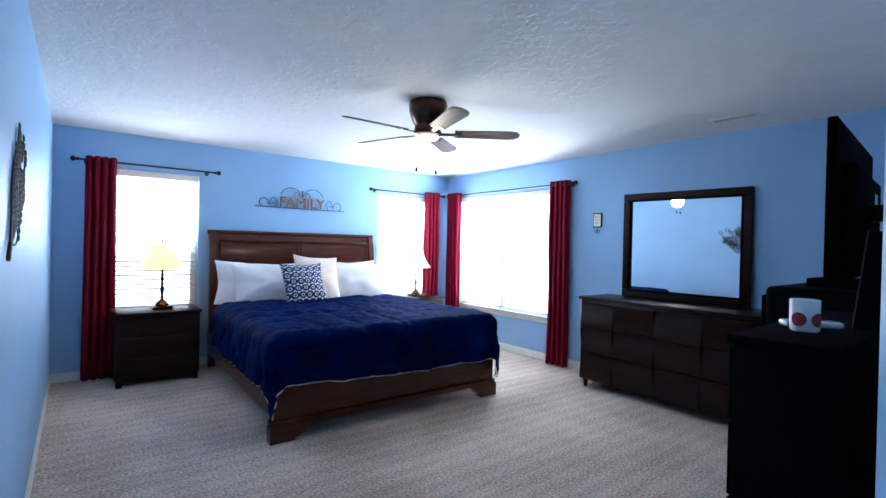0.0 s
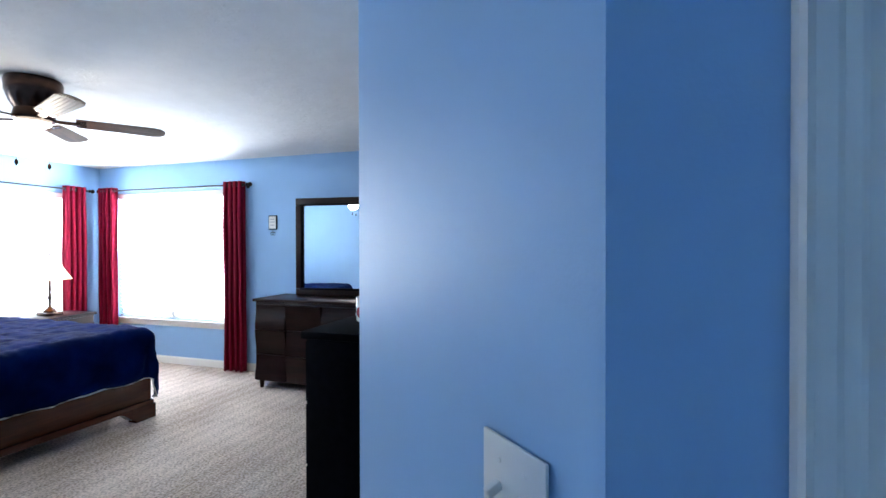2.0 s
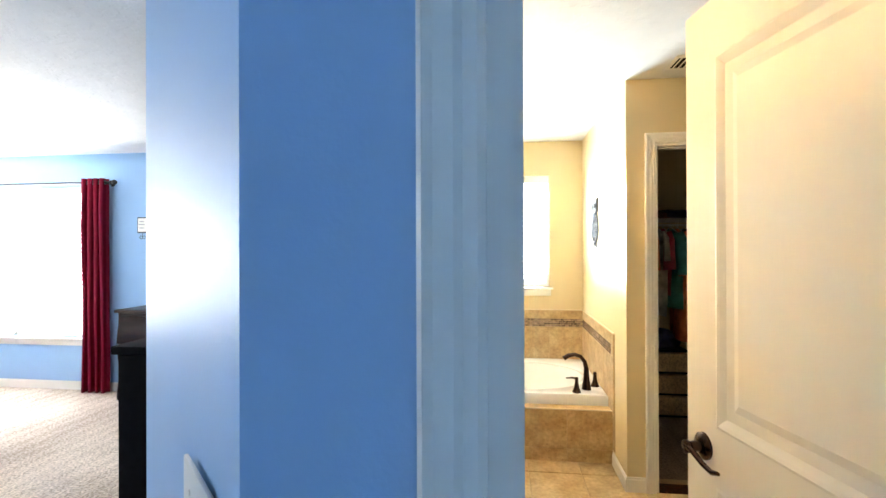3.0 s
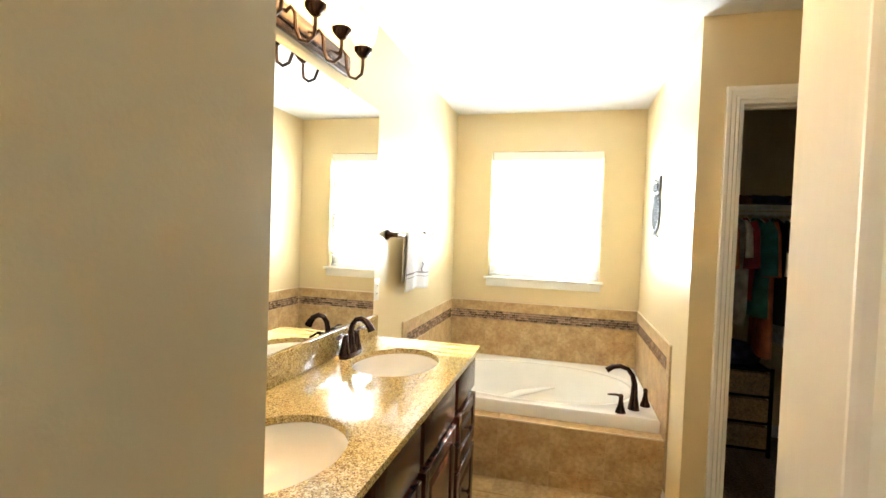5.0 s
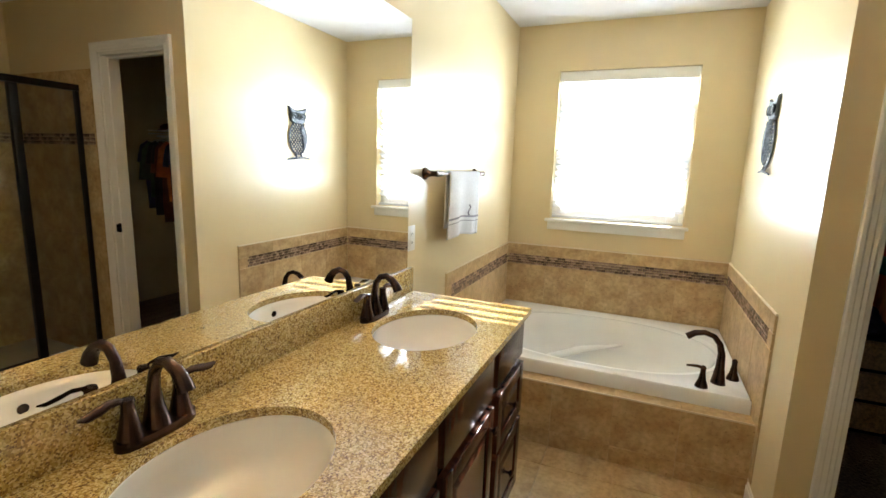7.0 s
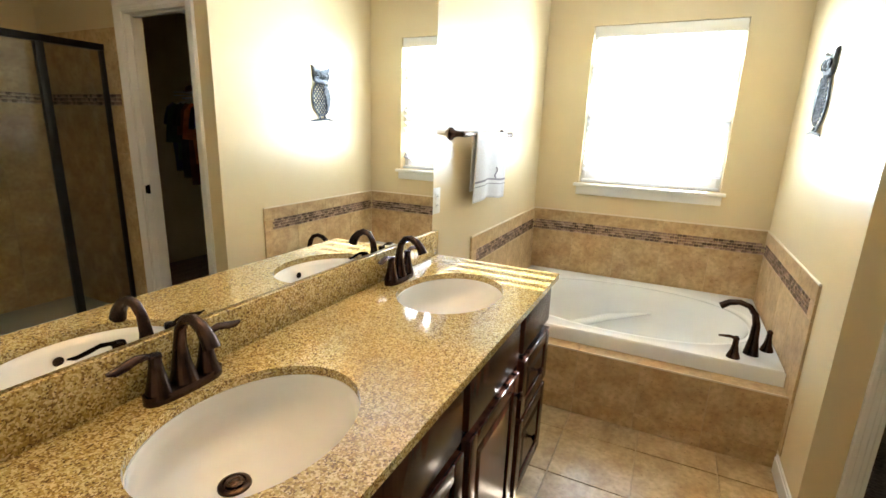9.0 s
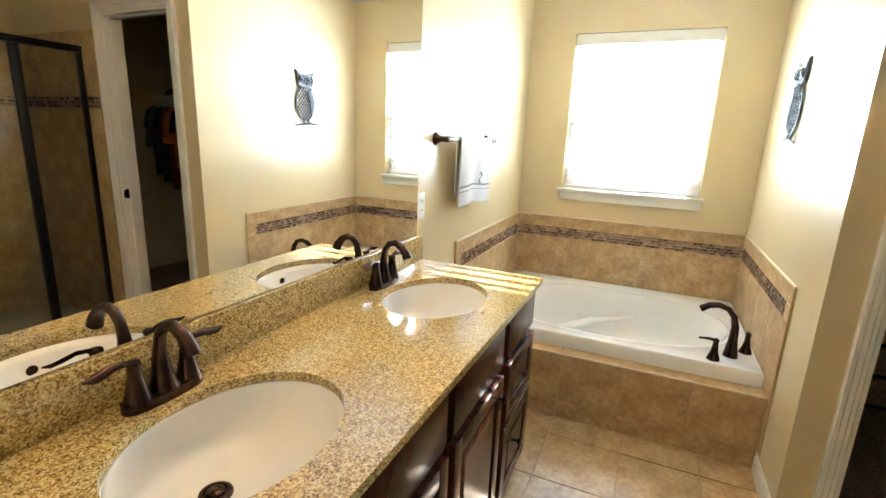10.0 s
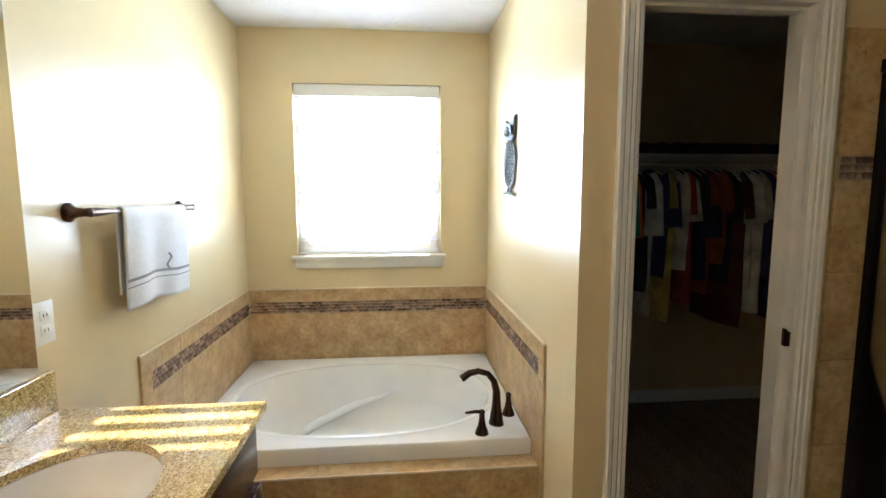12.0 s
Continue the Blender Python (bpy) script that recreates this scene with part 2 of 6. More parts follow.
CURTAIN = mat("burgundy_curtain", (0.18, 0.003, 0.02), 0.75, vary=0.12, spec=0.1, noise_scale=30)
NAVY = mat("navy_plush", (0.0004, 0.004, 0.034), 0.7, vary=0.0, second=(0.0006, 0.010, 0.078), noise_scale=5, spec=0.02, sheen=0.05, bump=0.25, bump_scale=30)
NAVY.node_tree.nodes["Principled BSDF"].inputs["Sheen Tint"].default_value = (0.05, 0.2, 0.8, 1)
NAVY.node_tree.nodes["Principled BSDF"].inputs["Sheen Roughness"].default_value = 0.35
SHERPA = mat("white_sherpa", (0.75, 0.73, 0.70), 0.95, vary=0.08, noise_scale=60, bump=0.4, bump_scale=150)
LINEN = mat("white_pillow_cotton", (0.80, 0.80, 0.82), 0.9, vary=0.03, noise_scale=6, bump=0.12, bump_scale=14)
CREAMLINEN = mat("cream_pillow_cotton", (0.72, 0.60, 0.52), 0.9, vary=0.05, noise_scale=6, bump=0.15, bump_scale=18)
LATTICE = hexagon_fabric()
BLIND = mat("white_blind_slat", (0.85, 0.85, 0.85), 0.4, vary=0.01)
bn, bl_ = BLIND.node_tree.nodes, BLIND.node_tree.links
b_tr, b_mx = bn.new("ShaderNodeBsdfTranslucent"), bn.new("ShaderNodeMixShader")
b_tr.inputs[0].default_value, b_mx.inputs[0].default_value = (0.88, 0.90, 0.93, 1), 0.5
bl_.new(bn["Principled BSDF"].outputs[0], b_mx.inputs[1])
bl_.new(b_tr.outputs[0], b_mx.inputs[2])
bl_.new(b_mx.outputs[0], bn["Material Output"].inputs["Surface"])
CREAMSTRIP = mat("cream_tile_edge", (0.74, 0.63, 0.45), 0.4, vary=0.05, noise_scale=12)
GLASS = glass_mat("clear_glass")
SHOWERGLASS = glass_mat("shower_glass", (0.93, 0.95, 0.93))
MIRROR = mat("mirror_silver", (0.92, 0.93, 0.93), 0.01, metal=1.0, vary=0.0)
SHADE = mat("ivory_lamp_shade", (0.75, 0.60, 0.38), 0.8, vary=0.04, emission=(1.0, 0.62, 0.25), strength=0.2)
BULBGLASS = mat("frosted_glass_shade", (0.9, 0.85, 0.75), 0.4, vary=0.0, emission=(1.0, 0.72, 0.36), strength=1.0)
BOWLGLASS = mat("frosted_fan_bowl", (0.9, 0.88, 0.82), 0.4, vary=0.0, emission=(1.0, 0.9, 0.75), strength=0.45)
PLASTIC = mat("white_plastic", (0.80, 0.79, 0.76), 0.35, vary=0.01)
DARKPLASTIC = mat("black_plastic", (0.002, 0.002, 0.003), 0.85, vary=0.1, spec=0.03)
RED = mat("red_print", (0.35, 0.02, 0.04), 0.4, vary=0.2, noise_scale=60)
IRON = mat("dark_wrought_iron", (0.03, 0.035, 0.04), 0.5, metal=0.4, vary=0.2, noise_scale=30)
SIGNWOOD = mat("aged_bronze_letters", (0.24, 0.12, 0.09), 0.6, vary=0.3, noise_scale=25)
PEWTER = mat("aged_pewter", (0.085, 0.09, 0.095), 0.42, metal=0.7, vary=0.5, noise_scale=35, bump=0.2, bump_scale=90)
TOWEL = mat("white_terry", (0.80, 0.80, 0.83), 0.95, vary=0.04, noise_scale=90, bump=0.5, bump_scale=260)
GREYTHREAD = mat("grey_thread", (0.32, 0.31, 0.36), 0.9, vary=0.1)
WICKER = mat("tan_wicker", (0.40, 0.27, 0.14), 0.8, vary=0.3, noise_scale=70, bump=0.6, bump_scale=120)
GRASS = mat("grass", (0.06, 0.09, 0.03), 0.95, vary=0.3, noise_scale=0.6)


# ---- helpers for meshes ----
def box(bm, x0, x1, y0, y1, z0, z1):
    vs = [bm.verts.new((x, y, z)) for z in (z0, z1) for y in (y0, y1) for x in (x0, x1)]
    for f in ((0, 2, 3, 1), (4, 5, 7, 6), (0, 1, 5, 4), (2, 6, 7, 3), (0, 4, 6, 2), (1, 3, 7, 5)):
        bm.faces.new([vs[i] for i in f])
    return vs


def bevelled(bm, w, seg=2):
    bmesh.ops.bevel(bm, geom=bm.edges[:], offset=w, segments=seg, profile=0.5, affect="EDGES", clamp_overlap=True)
    return bm


def prism(bm, pts, z0, z1):
    a = [bm.verts.new((x, y, z0)) for x, y in pts]
    b = [bm.verts.new((x, y, z1)) for x, y in pts]
    k = len(pts)
    for i in range(k):
        bm.faces.new((a[i], a[(i + 1) % k], b[(i + 1) % k], b[i]))
    bm.faces.new(a[::-1])
    bm.faces.new(b)
    bmesh.ops.recalc_face_normals(bm, faces=bm.faces[:])


def lathe(bm, profile, seg=24, centre=(0, 0, 0), axis="z"):
    rings = []
    for r, h in profile:
        ring = []
        for i in range(seg):
            a = 2 * math.pi * i / seg
            u, v = r * math.cos(a), r * math.sin(a)
            p = {"z": (u, v, h), "y": (u, h, v), "x": (h, u, v)}[axis]
            ring.append(bm.verts.new((p[0] + centre[0], p[1] + centre[1], p[2] + centre[2])))
        rings.append(ring)
    for a, b in zip(rings, rings[1:]):
        for i in range(seg):
            bm.faces.new((a[i], a[(i + 1) % seg], b[(i + 1) % seg], b[i]))
    if profile[0][0] > 1e-4:
        bm.faces.new(rings[0][::-1])
    if profile[-1][0] > 1e-4:
        bm.faces.new(rings[-1])
    bmesh.ops.recalc_face_normals(bm, faces=bm.faces[:])


def tube(bm, pts, radii, seg=12, flat=1.0):
    """A round bar along points; radii: one number or one for each point."""
    pts = [Vector(p) for p in pts]
    if not hasattr(radii, "__len__"):
        radii = [radii] * len(pts)
    rings = []
    side = None
    for i, p in enumerate(pts):
        d = (pts[min(i + 1, len(pts) - 1)] - pts[max(i - 1, 0)]).normalized()
        if side is None:
            side = d.orthogonal().normalized()
        side = (side - d * side.dot(d)).normalized()
        up = d.cross(side)
        rings.append([bm.verts.new(p + radii[i] * (math.cos(2 * math.pi * k / seg) * side + flat * math.sin(2 * math.pi * k / seg) * up)) for k in range(seg)])
    for a, b in zip(rings, rings[1:]):
        for k in range(seg):
            bm.faces.new((a[k], a[(k + 1) % seg], b[(k + 1) % seg], b[k]))
    bm.faces.new(rings[0][::-1])
    bm.faces.new(rings[-1])
    bmesh.ops.recalc_face_normals(bm, faces=bm.faces[:])


def arc(cx, cz, r, a0, a1, n=12, y=0.0):
    return [(cx + r * math.cos(radians(a0 + (a1 - a0) * i / n)), y, cz + r * math.sin(radians(a0 + (a1 - a0) * i / n))) for i in range(n + 1)]


def smooth(ob, angle=40):
    for f in ob.data.polygons:
        f.use_smooth = True
    ob.data.set_sharp_from_angle(angle=radians(angle))
    return ob


def mesh(name, bm, material):
    me = bpy.data.meshes.new(name)
    bm.normal_update()
    bm.to_mesh(me)
    bm.free()
    me.materials.append(material)
    return me


def part(name, bm, material, parent, label="", at=None, soft=True):
    ob = new(name, mesh(name, bm, material))
    if soft:
        smooth(ob)
    ob.parent = parent
    if at is not None:
        ob.matrix_basis = at
    return tagged(ob, label)


def thing(name, label, category, at=None, group="", kind=""):
    ob = new(name)
    ob.empty_display_size = 0.1
    if at is not None:
        ob.matrix_basis = at
    return tagged(ob, label, category, group, kind)


def solid(name, bm, material, label, category="", kind="structure", group="", at=None, soft=False):
    ob = new(name, mesh(name, bm, material))
    if soft:
        smooth(ob)
    if at is not None:
        ob.matrix_basis = at
    return tagged(ob, label, category, group, kind)


def piece(name, me, parent, at):
    ob = new(name, me)
    ob.parent = parent
    ob.matrix_basis = at
    return ob


def mbox(x0, x1, y0, y1, z0, z1, bevel=0.0, seg=2):
    bm = bmesh.new()
    box(bm, x0, x1, y0, y1, z0, z1)
    if bevel:
        bevelled(bm, bevel, seg)
    return bm


# ---- the shell: floors, ceilings, walls ----
H = 2.44


def slab(name, label, material, *boxes, category=""):
    bm = bmesh.new()
    for b in boxes:
        box(bm, *b)
    return solid(name, bm, material, label, category)


def wall_x(name, label, material, y0, y1, x0, x1, holes=()):
    """A wall along x from x0 to x1, between y0 and y1, with holes (x0, x1, z0, z1)."""
    bs, at = [], x0
    for a, b, c, d in sorted(holes):
        bs.append((at, a, y0, y1, 0, H))
        if c > 0:
            bs.append((a, b, y0, y1, 0, c))
        bs.append((a, b, y0, y1, d, H))
        at = b
    bs.append((at, x1, y0, y1, 0, H))
    return slab(name, label, material, *bs)


def wall_y(name, label, material, x0, x1, y0, y1, holes=()):
    bs, at = [], y0
    for a, b, c, d in sorted(holes):
        bs.append((x0, x1, at, a, 0, H))
        if c > 0:
            bs.append((x0, x1, a, b, 0, c))
        bs.append((x0, x1, a, b, d, H))
        at = b
    bs.append((x0, x1, at, y1, 0, H))
    return slab(name, label, material, *bs)


slab("floor_bedroom", "beige cut-pile carpet with vacuum streaks", CARPET, (2.80, 7.80, -1.215, 4.40, -0.12, 0.0), (2.80, 3.69, -3.2, -1.215, -0.12, 0.0))
slab("floor_closet", "brown carpet in the closet", CLOSETCARPET, (6.30, 8.0, -5.0, -2.88, -0.12, -0.001))
slab("ceiling_bedroom", "white knockdown-textured bedroom ceiling", CEIL, (2.80, 7.80, -1.24, 4.40, H, H + 0.12), (2.80, 3.69, -3.2, -1.24, H, H + 0.12))
slab("ceiling_bathroom", "white textured bathroom ceiling", CEIL, (3.69, 7.90, -2.80, -1.24, H, H + 0.12), (3.69, 6.30, -4.65, -2.80, H, H + 0.12))
slab("ceiling_closet", "white closet ceiling", CEIL, (6.30, 8.0, -5.0, -2.80, H, H + 0.12))

W1, W2, W3 = (3.27, 4.168, 0.617, 2.085), (6.42, 7.318, 0.617, 2.085), (2.25, 3.97, 0.54, 2.105)
WB = (-2.465, -1.575, 1.09, 2.125)
wall_x("wall_north", "blue painted wall behind the bed with two windows", BLUE, 4.278, 4.40, 2.80, 7.80, (W1, W2))
wall_y("wall_east", "blue painted wall with a wide window", BLUE, 7.668, 7.80, -1.215, 4.278, (W3,))
wall_y("wall_west", "blue painted wall of the bedroom", BLUE, 2.80, 2.925, -3.2, 4.278)
wall_x("wall_entry", "blue painted wall closing the entry nook", BLUE, -3.2, -3.1, 2.925, 3.633)
wall_x("wall_south", "blue painted bedroom wall behind the tall chest", BLUE, -1.2615, -1.215, 4.85, 7.668)
bm = bmesh.new()
prism(bm, [(3.633, -1.849), (4.18, -1.320), (4.325, -1.266), (4.40, -1.257), (4.85, -1.215), (4.85, -1.2615), (4.36, -1.2615), (4.30, -1.30), (4.25, -1.345), (3.69, -1.84)], 0, H)
solid("wall_corner", bm, BLUE, "blue painted wall set at an angle beside the bathroom door")
DO = (-2.71, -2.033, 0.0, 2.04)
wall_y("wall_bath_door_blue", "blue painted wall with the bathroom doorway", BLUE, 3.633, 3.689, -3.1, -1.849, (DO,))
wall_y("wall_bath_door_cream", "cream painted bathroom side of the doorway wall", CREAM, 3.689, 3.745, -4.6, -1.82, (DO,))
bm = bmesh.new()
prism(bm, [(3.745, -1.86), (4.359, -1.86), (4.359, -1.268), (4.325, -1.268), (4.325, -1.825), (3.745, -1.825)], 0, H)
solid("wall_stub", bm, CREAM, "cream painted wall end beside the vanity")
bm = bmesh.new()
prism(bm, [(4.325, -1.268), (7.76, -1.268), (7.76, -1.262), (4.365, -1.262), (4.34, -1.2665), (4.325, -1.2675)], 0, H)
solid("wall_vanity", bm, CREAM, "cream painted wall behind the vanity")
wall_y("wall_bath_east", "cream painted wall with the bathtub window", CREAM, 7.76, 7.89, -2.85, -1.20, (WB,))
wall_x("wall_tub_south", "cream painted wall beside the bathtub", CREAM, -2.85, -2.766, 6.214, 7.76)
DC = (-3.525, -2.93, 0.0, 2.06)
wall_y("wall_closet", "cream painted wall with the closet doorway", CREAM, 6.214, 6.33, -4.6, -2.85, (DC,))
wall_x("wall_shower_south", "cream painted wall behind the shower", CREAM, -4.6, -4.5, 3.745, 6.214)
wall_y("wall_closet_east", "cream painted back wall of the closet", CREAM, 7.85, 7.95, -5.0, -2.85)
wall_x("wall_closet_south", "cream painted end wall of the closet", CREAM, -5.0, -4.9, 6.33, 7.85)
wall_x("wall_closet_north", "cream painted side wall of the closet", CREAM, -2.90, -2.852, 6.33, 7.85)
slab("wall_closet_return", "cream painted wall at the closet's corner", CREAM, (6.214, 6.33, -5.0, -4.6, 0, H))


# ---- baseboards ----
def baseboard(x0, y0, x1, y1, label="white painted baseboard"):
    """Along a wall face from one point to another, standing to its left."""
    d = Vector((x1 - x0, y1 - y0, 0))
    bm = bmesh.new()
    L = d.length
    box(bm, 0, L, 0.001, 0.013, 0, 0.075)
    box(bm, 0, L, 0.001, 0.009, 0.075, 0.088)
    bevelled(bm, 0.0015, 1)
    return solid("baseboard", bm, WHITE, label, "", at=Matrix.Translation((x0, y0, 0)) @ Matrix.Rotation(math.atan2(d.y, d.x), 4, "Z"))


baseboard(7.668, 4.278, 2.925, 4.278)
baseboard(7.668, -1.215, 7.668, 4.264)
baseboard(2.925, 4.264, 2.925, -3.1)
baseboard(4.85, -1.215, 7.65, -1.215)
baseboard(3.633, -1.849, 4.19, -1.318)
baseboard(3.633, -1.985, 3.633, -1.849)
baseboard(6.201, -2.766, 6.55, -2.766)
baseboard(6.214, -2.870, 6.214, -2.766)
baseboard(4.359, -1.86, 3.745, -1.86)
baseboard(7.85, -4.9, 7.85, -2.9)


# ---- door casings ----
def casing(name, x_face, outward, y0, y1, z1, label, w=0.058):
    """Moulded trim round a doorway in a wall along y; outward: +1 or -1 along x."""
    tr = thing(name, label, "door casing", kind="structure")
    prof = [(0.0, 0.0), (0.0, 0.009), (0.006, 0.012), (0.016, 0.011), (0.022, 0.015), (0.036, 0.0155), (0.042, 0.019), (w - 0.004, 0.020), (w, 0.016), (w, 0.0)]

    def side(y_in, sgn, name_):
        bm = bmesh.new()
        lo, hi = [], []
        for u, h in prof:
            lo.append(bm.verts.new((x_face + outward * h, y_in + sgn * u, 0.0)))
            hi.append(bm.verts.new((x_face + outward * h, y_in + sgn * u, z1 + u)))
        for i in range(len(prof)):
            j = (i + 1) % len(prof)
            bm.faces.new((lo[i], lo[j], hi[j], hi[i]))
        bm.faces.new(lo)
        bm.faces.new(hi[::-1])
        bmesh.ops.recalc_face_normals(bm, faces=bm.faces[:])
        part(name_, bm, WHITE, tr, soft=False)

    side(y0, -1, "side_casing")
    side(y1, 1, "side_casing")
    bm = bmesh.new()
    lo, hi = [], []
    for u, h in prof:
        lo.append(bm.verts.new((x_face + outward * h, y0 - u, z1 + u)))
        hi.append(bm.verts.new((x_face + outward * h, y1 + u, z1 + u)))
    for i in range(len(prof)):
        j = (i + 1) % len(prof)
        bm.faces.new((lo[i], lo[j], hi[j], hi[i]))
    bmesh.ops.recalc_face_normals(bm, faces=bm.faces[:])
    part("head_casing", bm, WHITE, tr, soft=False)
    return tr


def jamb(x0, x1, y0, y1, z1, label):
    tr = thing("door_jamb", label, "door jamb", kind="structure")
    for nm, b in (("jamb_side", (x0, x1, y0, y0 + 0.016, 0, z1)), ("jamb_side", (x0, x1, y1 - 0.016, y1, 0, z1)), ("jamb_head", (x0, x1, y0 + 0.016, y1 - 0.016, z1 - 0.016, z1))):
        part(nm, mbox(*b), WHITE, tr, soft=False)
    xm = (x0 + x1) / 2
    for b in ((xm - 0.018, xm + 0.018, y0 + 0.016, y0 + 0.027, 0, z1 - 0.016), (xm - 0.018, xm + 0.018, y1 - 0.027, y1 - 0.016, 0, z1 - 0.016), (xm - 0.018, xm + 0.018, y0 + 0.027, y1 - 0.027, z1 - 0.027, z1 - 0.016)):
        part("door_stop", mbox(*b), WHITE, tr, soft=False)
    return tr


casing("casing_bath_outer", 3.633, -1, DO[0], DO[1], DO[3], "white moulded casing on the blue side of the bathroom doorway", 0.047)
casing("casing_bath_inner", 3.745, 1, DO[0], DO[1], DO[3], "white moulded casing on the cream side of the bathroom doorway")
jamb(3.6335, 3.7445, DO[0], DO[1], DO[3], "white painted jamb of the bathroom doorway")
casing("casing_closet", 6.214, -1, DC[0], DC[1], DC[3], "white moulded casing of the closet doorway")
cj = jamb(6.2145, 6.3295, DC[0], DC[1], DC[3], "white painted jamb of the closet doorway with dark hinges")
for z in (0.30, 1.02, 1.80):
    bm = mbox(6.30, 6.332, DC[1] - 0.019, DC[1] - 0.0165, z - 0.045, z + 0.045)
    tube(bm, [(6.334, DC[1] - 0.020, z - 0.045), (6.334, DC[1] - 0.020, z + 0.045)], 0.006)
    part("hinge", bm, BRONZE, cj, "dark bronze hinge")
bm = mbox(6.235, 6.262, DC[0] + 0.016, DC[0] + 0.019, 0.94, 1.0)
box(bm, 6.222, 6.236, DC[0] + 0.012, DC[0] + 0.024, 0.945, 0.995)
part("strike_plate", bm, BRONZE, cj, "dark bronze strike plate")


# ---- windows with blinds ----
def window(name, cx, cy, z0, z1, width, turn, lites, label, tilt, tilt_low=None, meet=0.5, stool_out=0.045, split=None):
    """Built with the room towards -y; the wall's room face is y = 0, the wall is 0.12 thick. lites: panels side by side."""
    at = Matrix.Translation((cx, cy, 0)) @ Matrix.Rotation(radians(turn), 4, "Z")
    win = thing(name, label, "window", at, kind="structure")
    x0, x1 = -width / 2, width / 2
    for nm, b in (("window_frame", (x0 + 0.001, x0 + 0.03, 0.07, 0.118, z0, z1)), ("window_frame", (x1 - 0.03, x1 - 0.001, 0.07, 0.118, z0, z1)),
                  ("window_frame", (x0 + 0.03, x1 - 0.03, 0.07, 0.118, z1 - 0.03, z1 - 0.001)), ("window_frame", (x0 + 0.03, x1 - 0.03, 0.07, 0.118, z0 + 0.001, z0 + 0.03))):
        part(nm, mbox(*b, bevel=0.002), WHITE, win)
    step = width / lites
    zm = z0 + (z1 - z0) * meet
    for i in range(lites):
        a, b = x0 + i * step + (0.03 if i == 0 else 0.035), x0 + (i + 1) * step - (0.03 if i == lites - 1 else 0.035)
        if i:
            part("mullion", mbox(a - 0.07, a, 0.05, 0.118, z0 + 0.03, z1 - 0.03, 0.003), WHITE, win)
        for nm, c, d, y in (("lower_sash", z0 + 0.03, zm + 0.018, 0.078), ("upper_sash", zm - 0.018, z1 - 0.03, 0.098)):
            bm = bmesh.new()
            for q in ((a, a + 0.032, c, d), (b - 0.032, b, c, d), (a + 0.032, b - 0.032, c, c + 0.034), (a + 0.032, b - 0.032, d - 0.034, d)):
                box(bm, q[0], q[1], y, y + 0.018, q[2], q[3])
            sash = part(nm, bm, WHITE, win)
            pane = part("pane", mbox(a + 0.03, b - 0.03, y + 0.007, y + 0.011, c + 0.03, d - 0.03), GLASS, sash, "clear glass pane", soft=False)
            pane.visible_shadow = False
    part("window_sill", mbox(x0 - 0.03, x1 + 0.03, -stool_out, 0.07, z0 - 0.022, z0 - 0.001, 0.004), WHITE, win)
    bm = mbox(x0 - 0.012, x1 + 0.012, -0.018, -0.001, z0 - 0.082, z0 - 0.022, 0.003)
    part("apron", bm, WHITE, win)
    bl = []
    for i in range(lites):
        a, b = x0 + i * step + 0.008, x0 + (i + 1) * step - 0.008
        blind = thing("window_blind", "white horizontal two-inch slat blind, lowered, in the window recess", "window blind", at, group="blinds of " + name)
        part("valance", mbox(a, b, 0.004, 0.018, z1 - 0.072, z1 - 0.004, 0.003), WHITE, blind)
        part("head_rail", mbox(a + 0.004, b - 0.004, 0.019, 0.062, z1 - 0.05, z1 - 0.006), WHITE, blind)
        pitch = 0.0475
        zz = z1 - 0.085
        me = mesh("slat", mbox(a + 0.004, b - 0.004, -0.0255, 0.0255, -0.0015, 0.0015), BLIND)
        while zz > z0 + 0.05:
            t = tilt if (tilt_low is None or zz > split) else tilt_low
            piece("slat", me, blind, pose(0, 0.041, zz, t, 0, 0))
            zz -= pitch
        part("bottom_rail", mbox(a + 0.004, b - 0.004, 0.02, 0.062, z0 + 0.006, z0 + 0.024, 0.003), BLIND, blind)
        for x in (a + 0.10, (a + b) / 2, b - 0.10):
            bm = bmesh.new()
            for y in (0.0165, 0.066):
                box(bm, x - 0.0015, x + 0.0015, y - 0.0006, y + 0.0006, z0 + 0.02, z1 - 0.05)
            part("ladder_cord", bm, BLIND, blind, soft=False)
    return win


window("window_1", (W1[0] + W1[1]) / 2, 4.278, W1[2], W1[3], W1[1] - W1[0], 0, 1, "white single-hung bedroom window beside the headboard", -18)
window("window_2", (W2[0] + W2[1]) / 2, 4.278, W2[2], W2[3], W2[1] - W2[0], 0, 1, "white single-hung bedroom window in the corner", -46)
window("window_3", 7.668, (W3[0] + W3[1]) / 2, W3[2], W3[3], W3[1] - W3[0], -90, 2, "wide white double window with closed blinds", -50)
window("window_4", 7.76, (WB[0] + WB[1]) / 2, WB[2], WB[3], WB[1] - WB[0], -90, 1, "white window above the bathtub", 6, -27, meet=0.46, split=1.88)


# ---- outdoors ----
slab("ground", "grass around the house", GRASS, (-60, 90, -80, 80, -3.3, -3.2), category="ground")


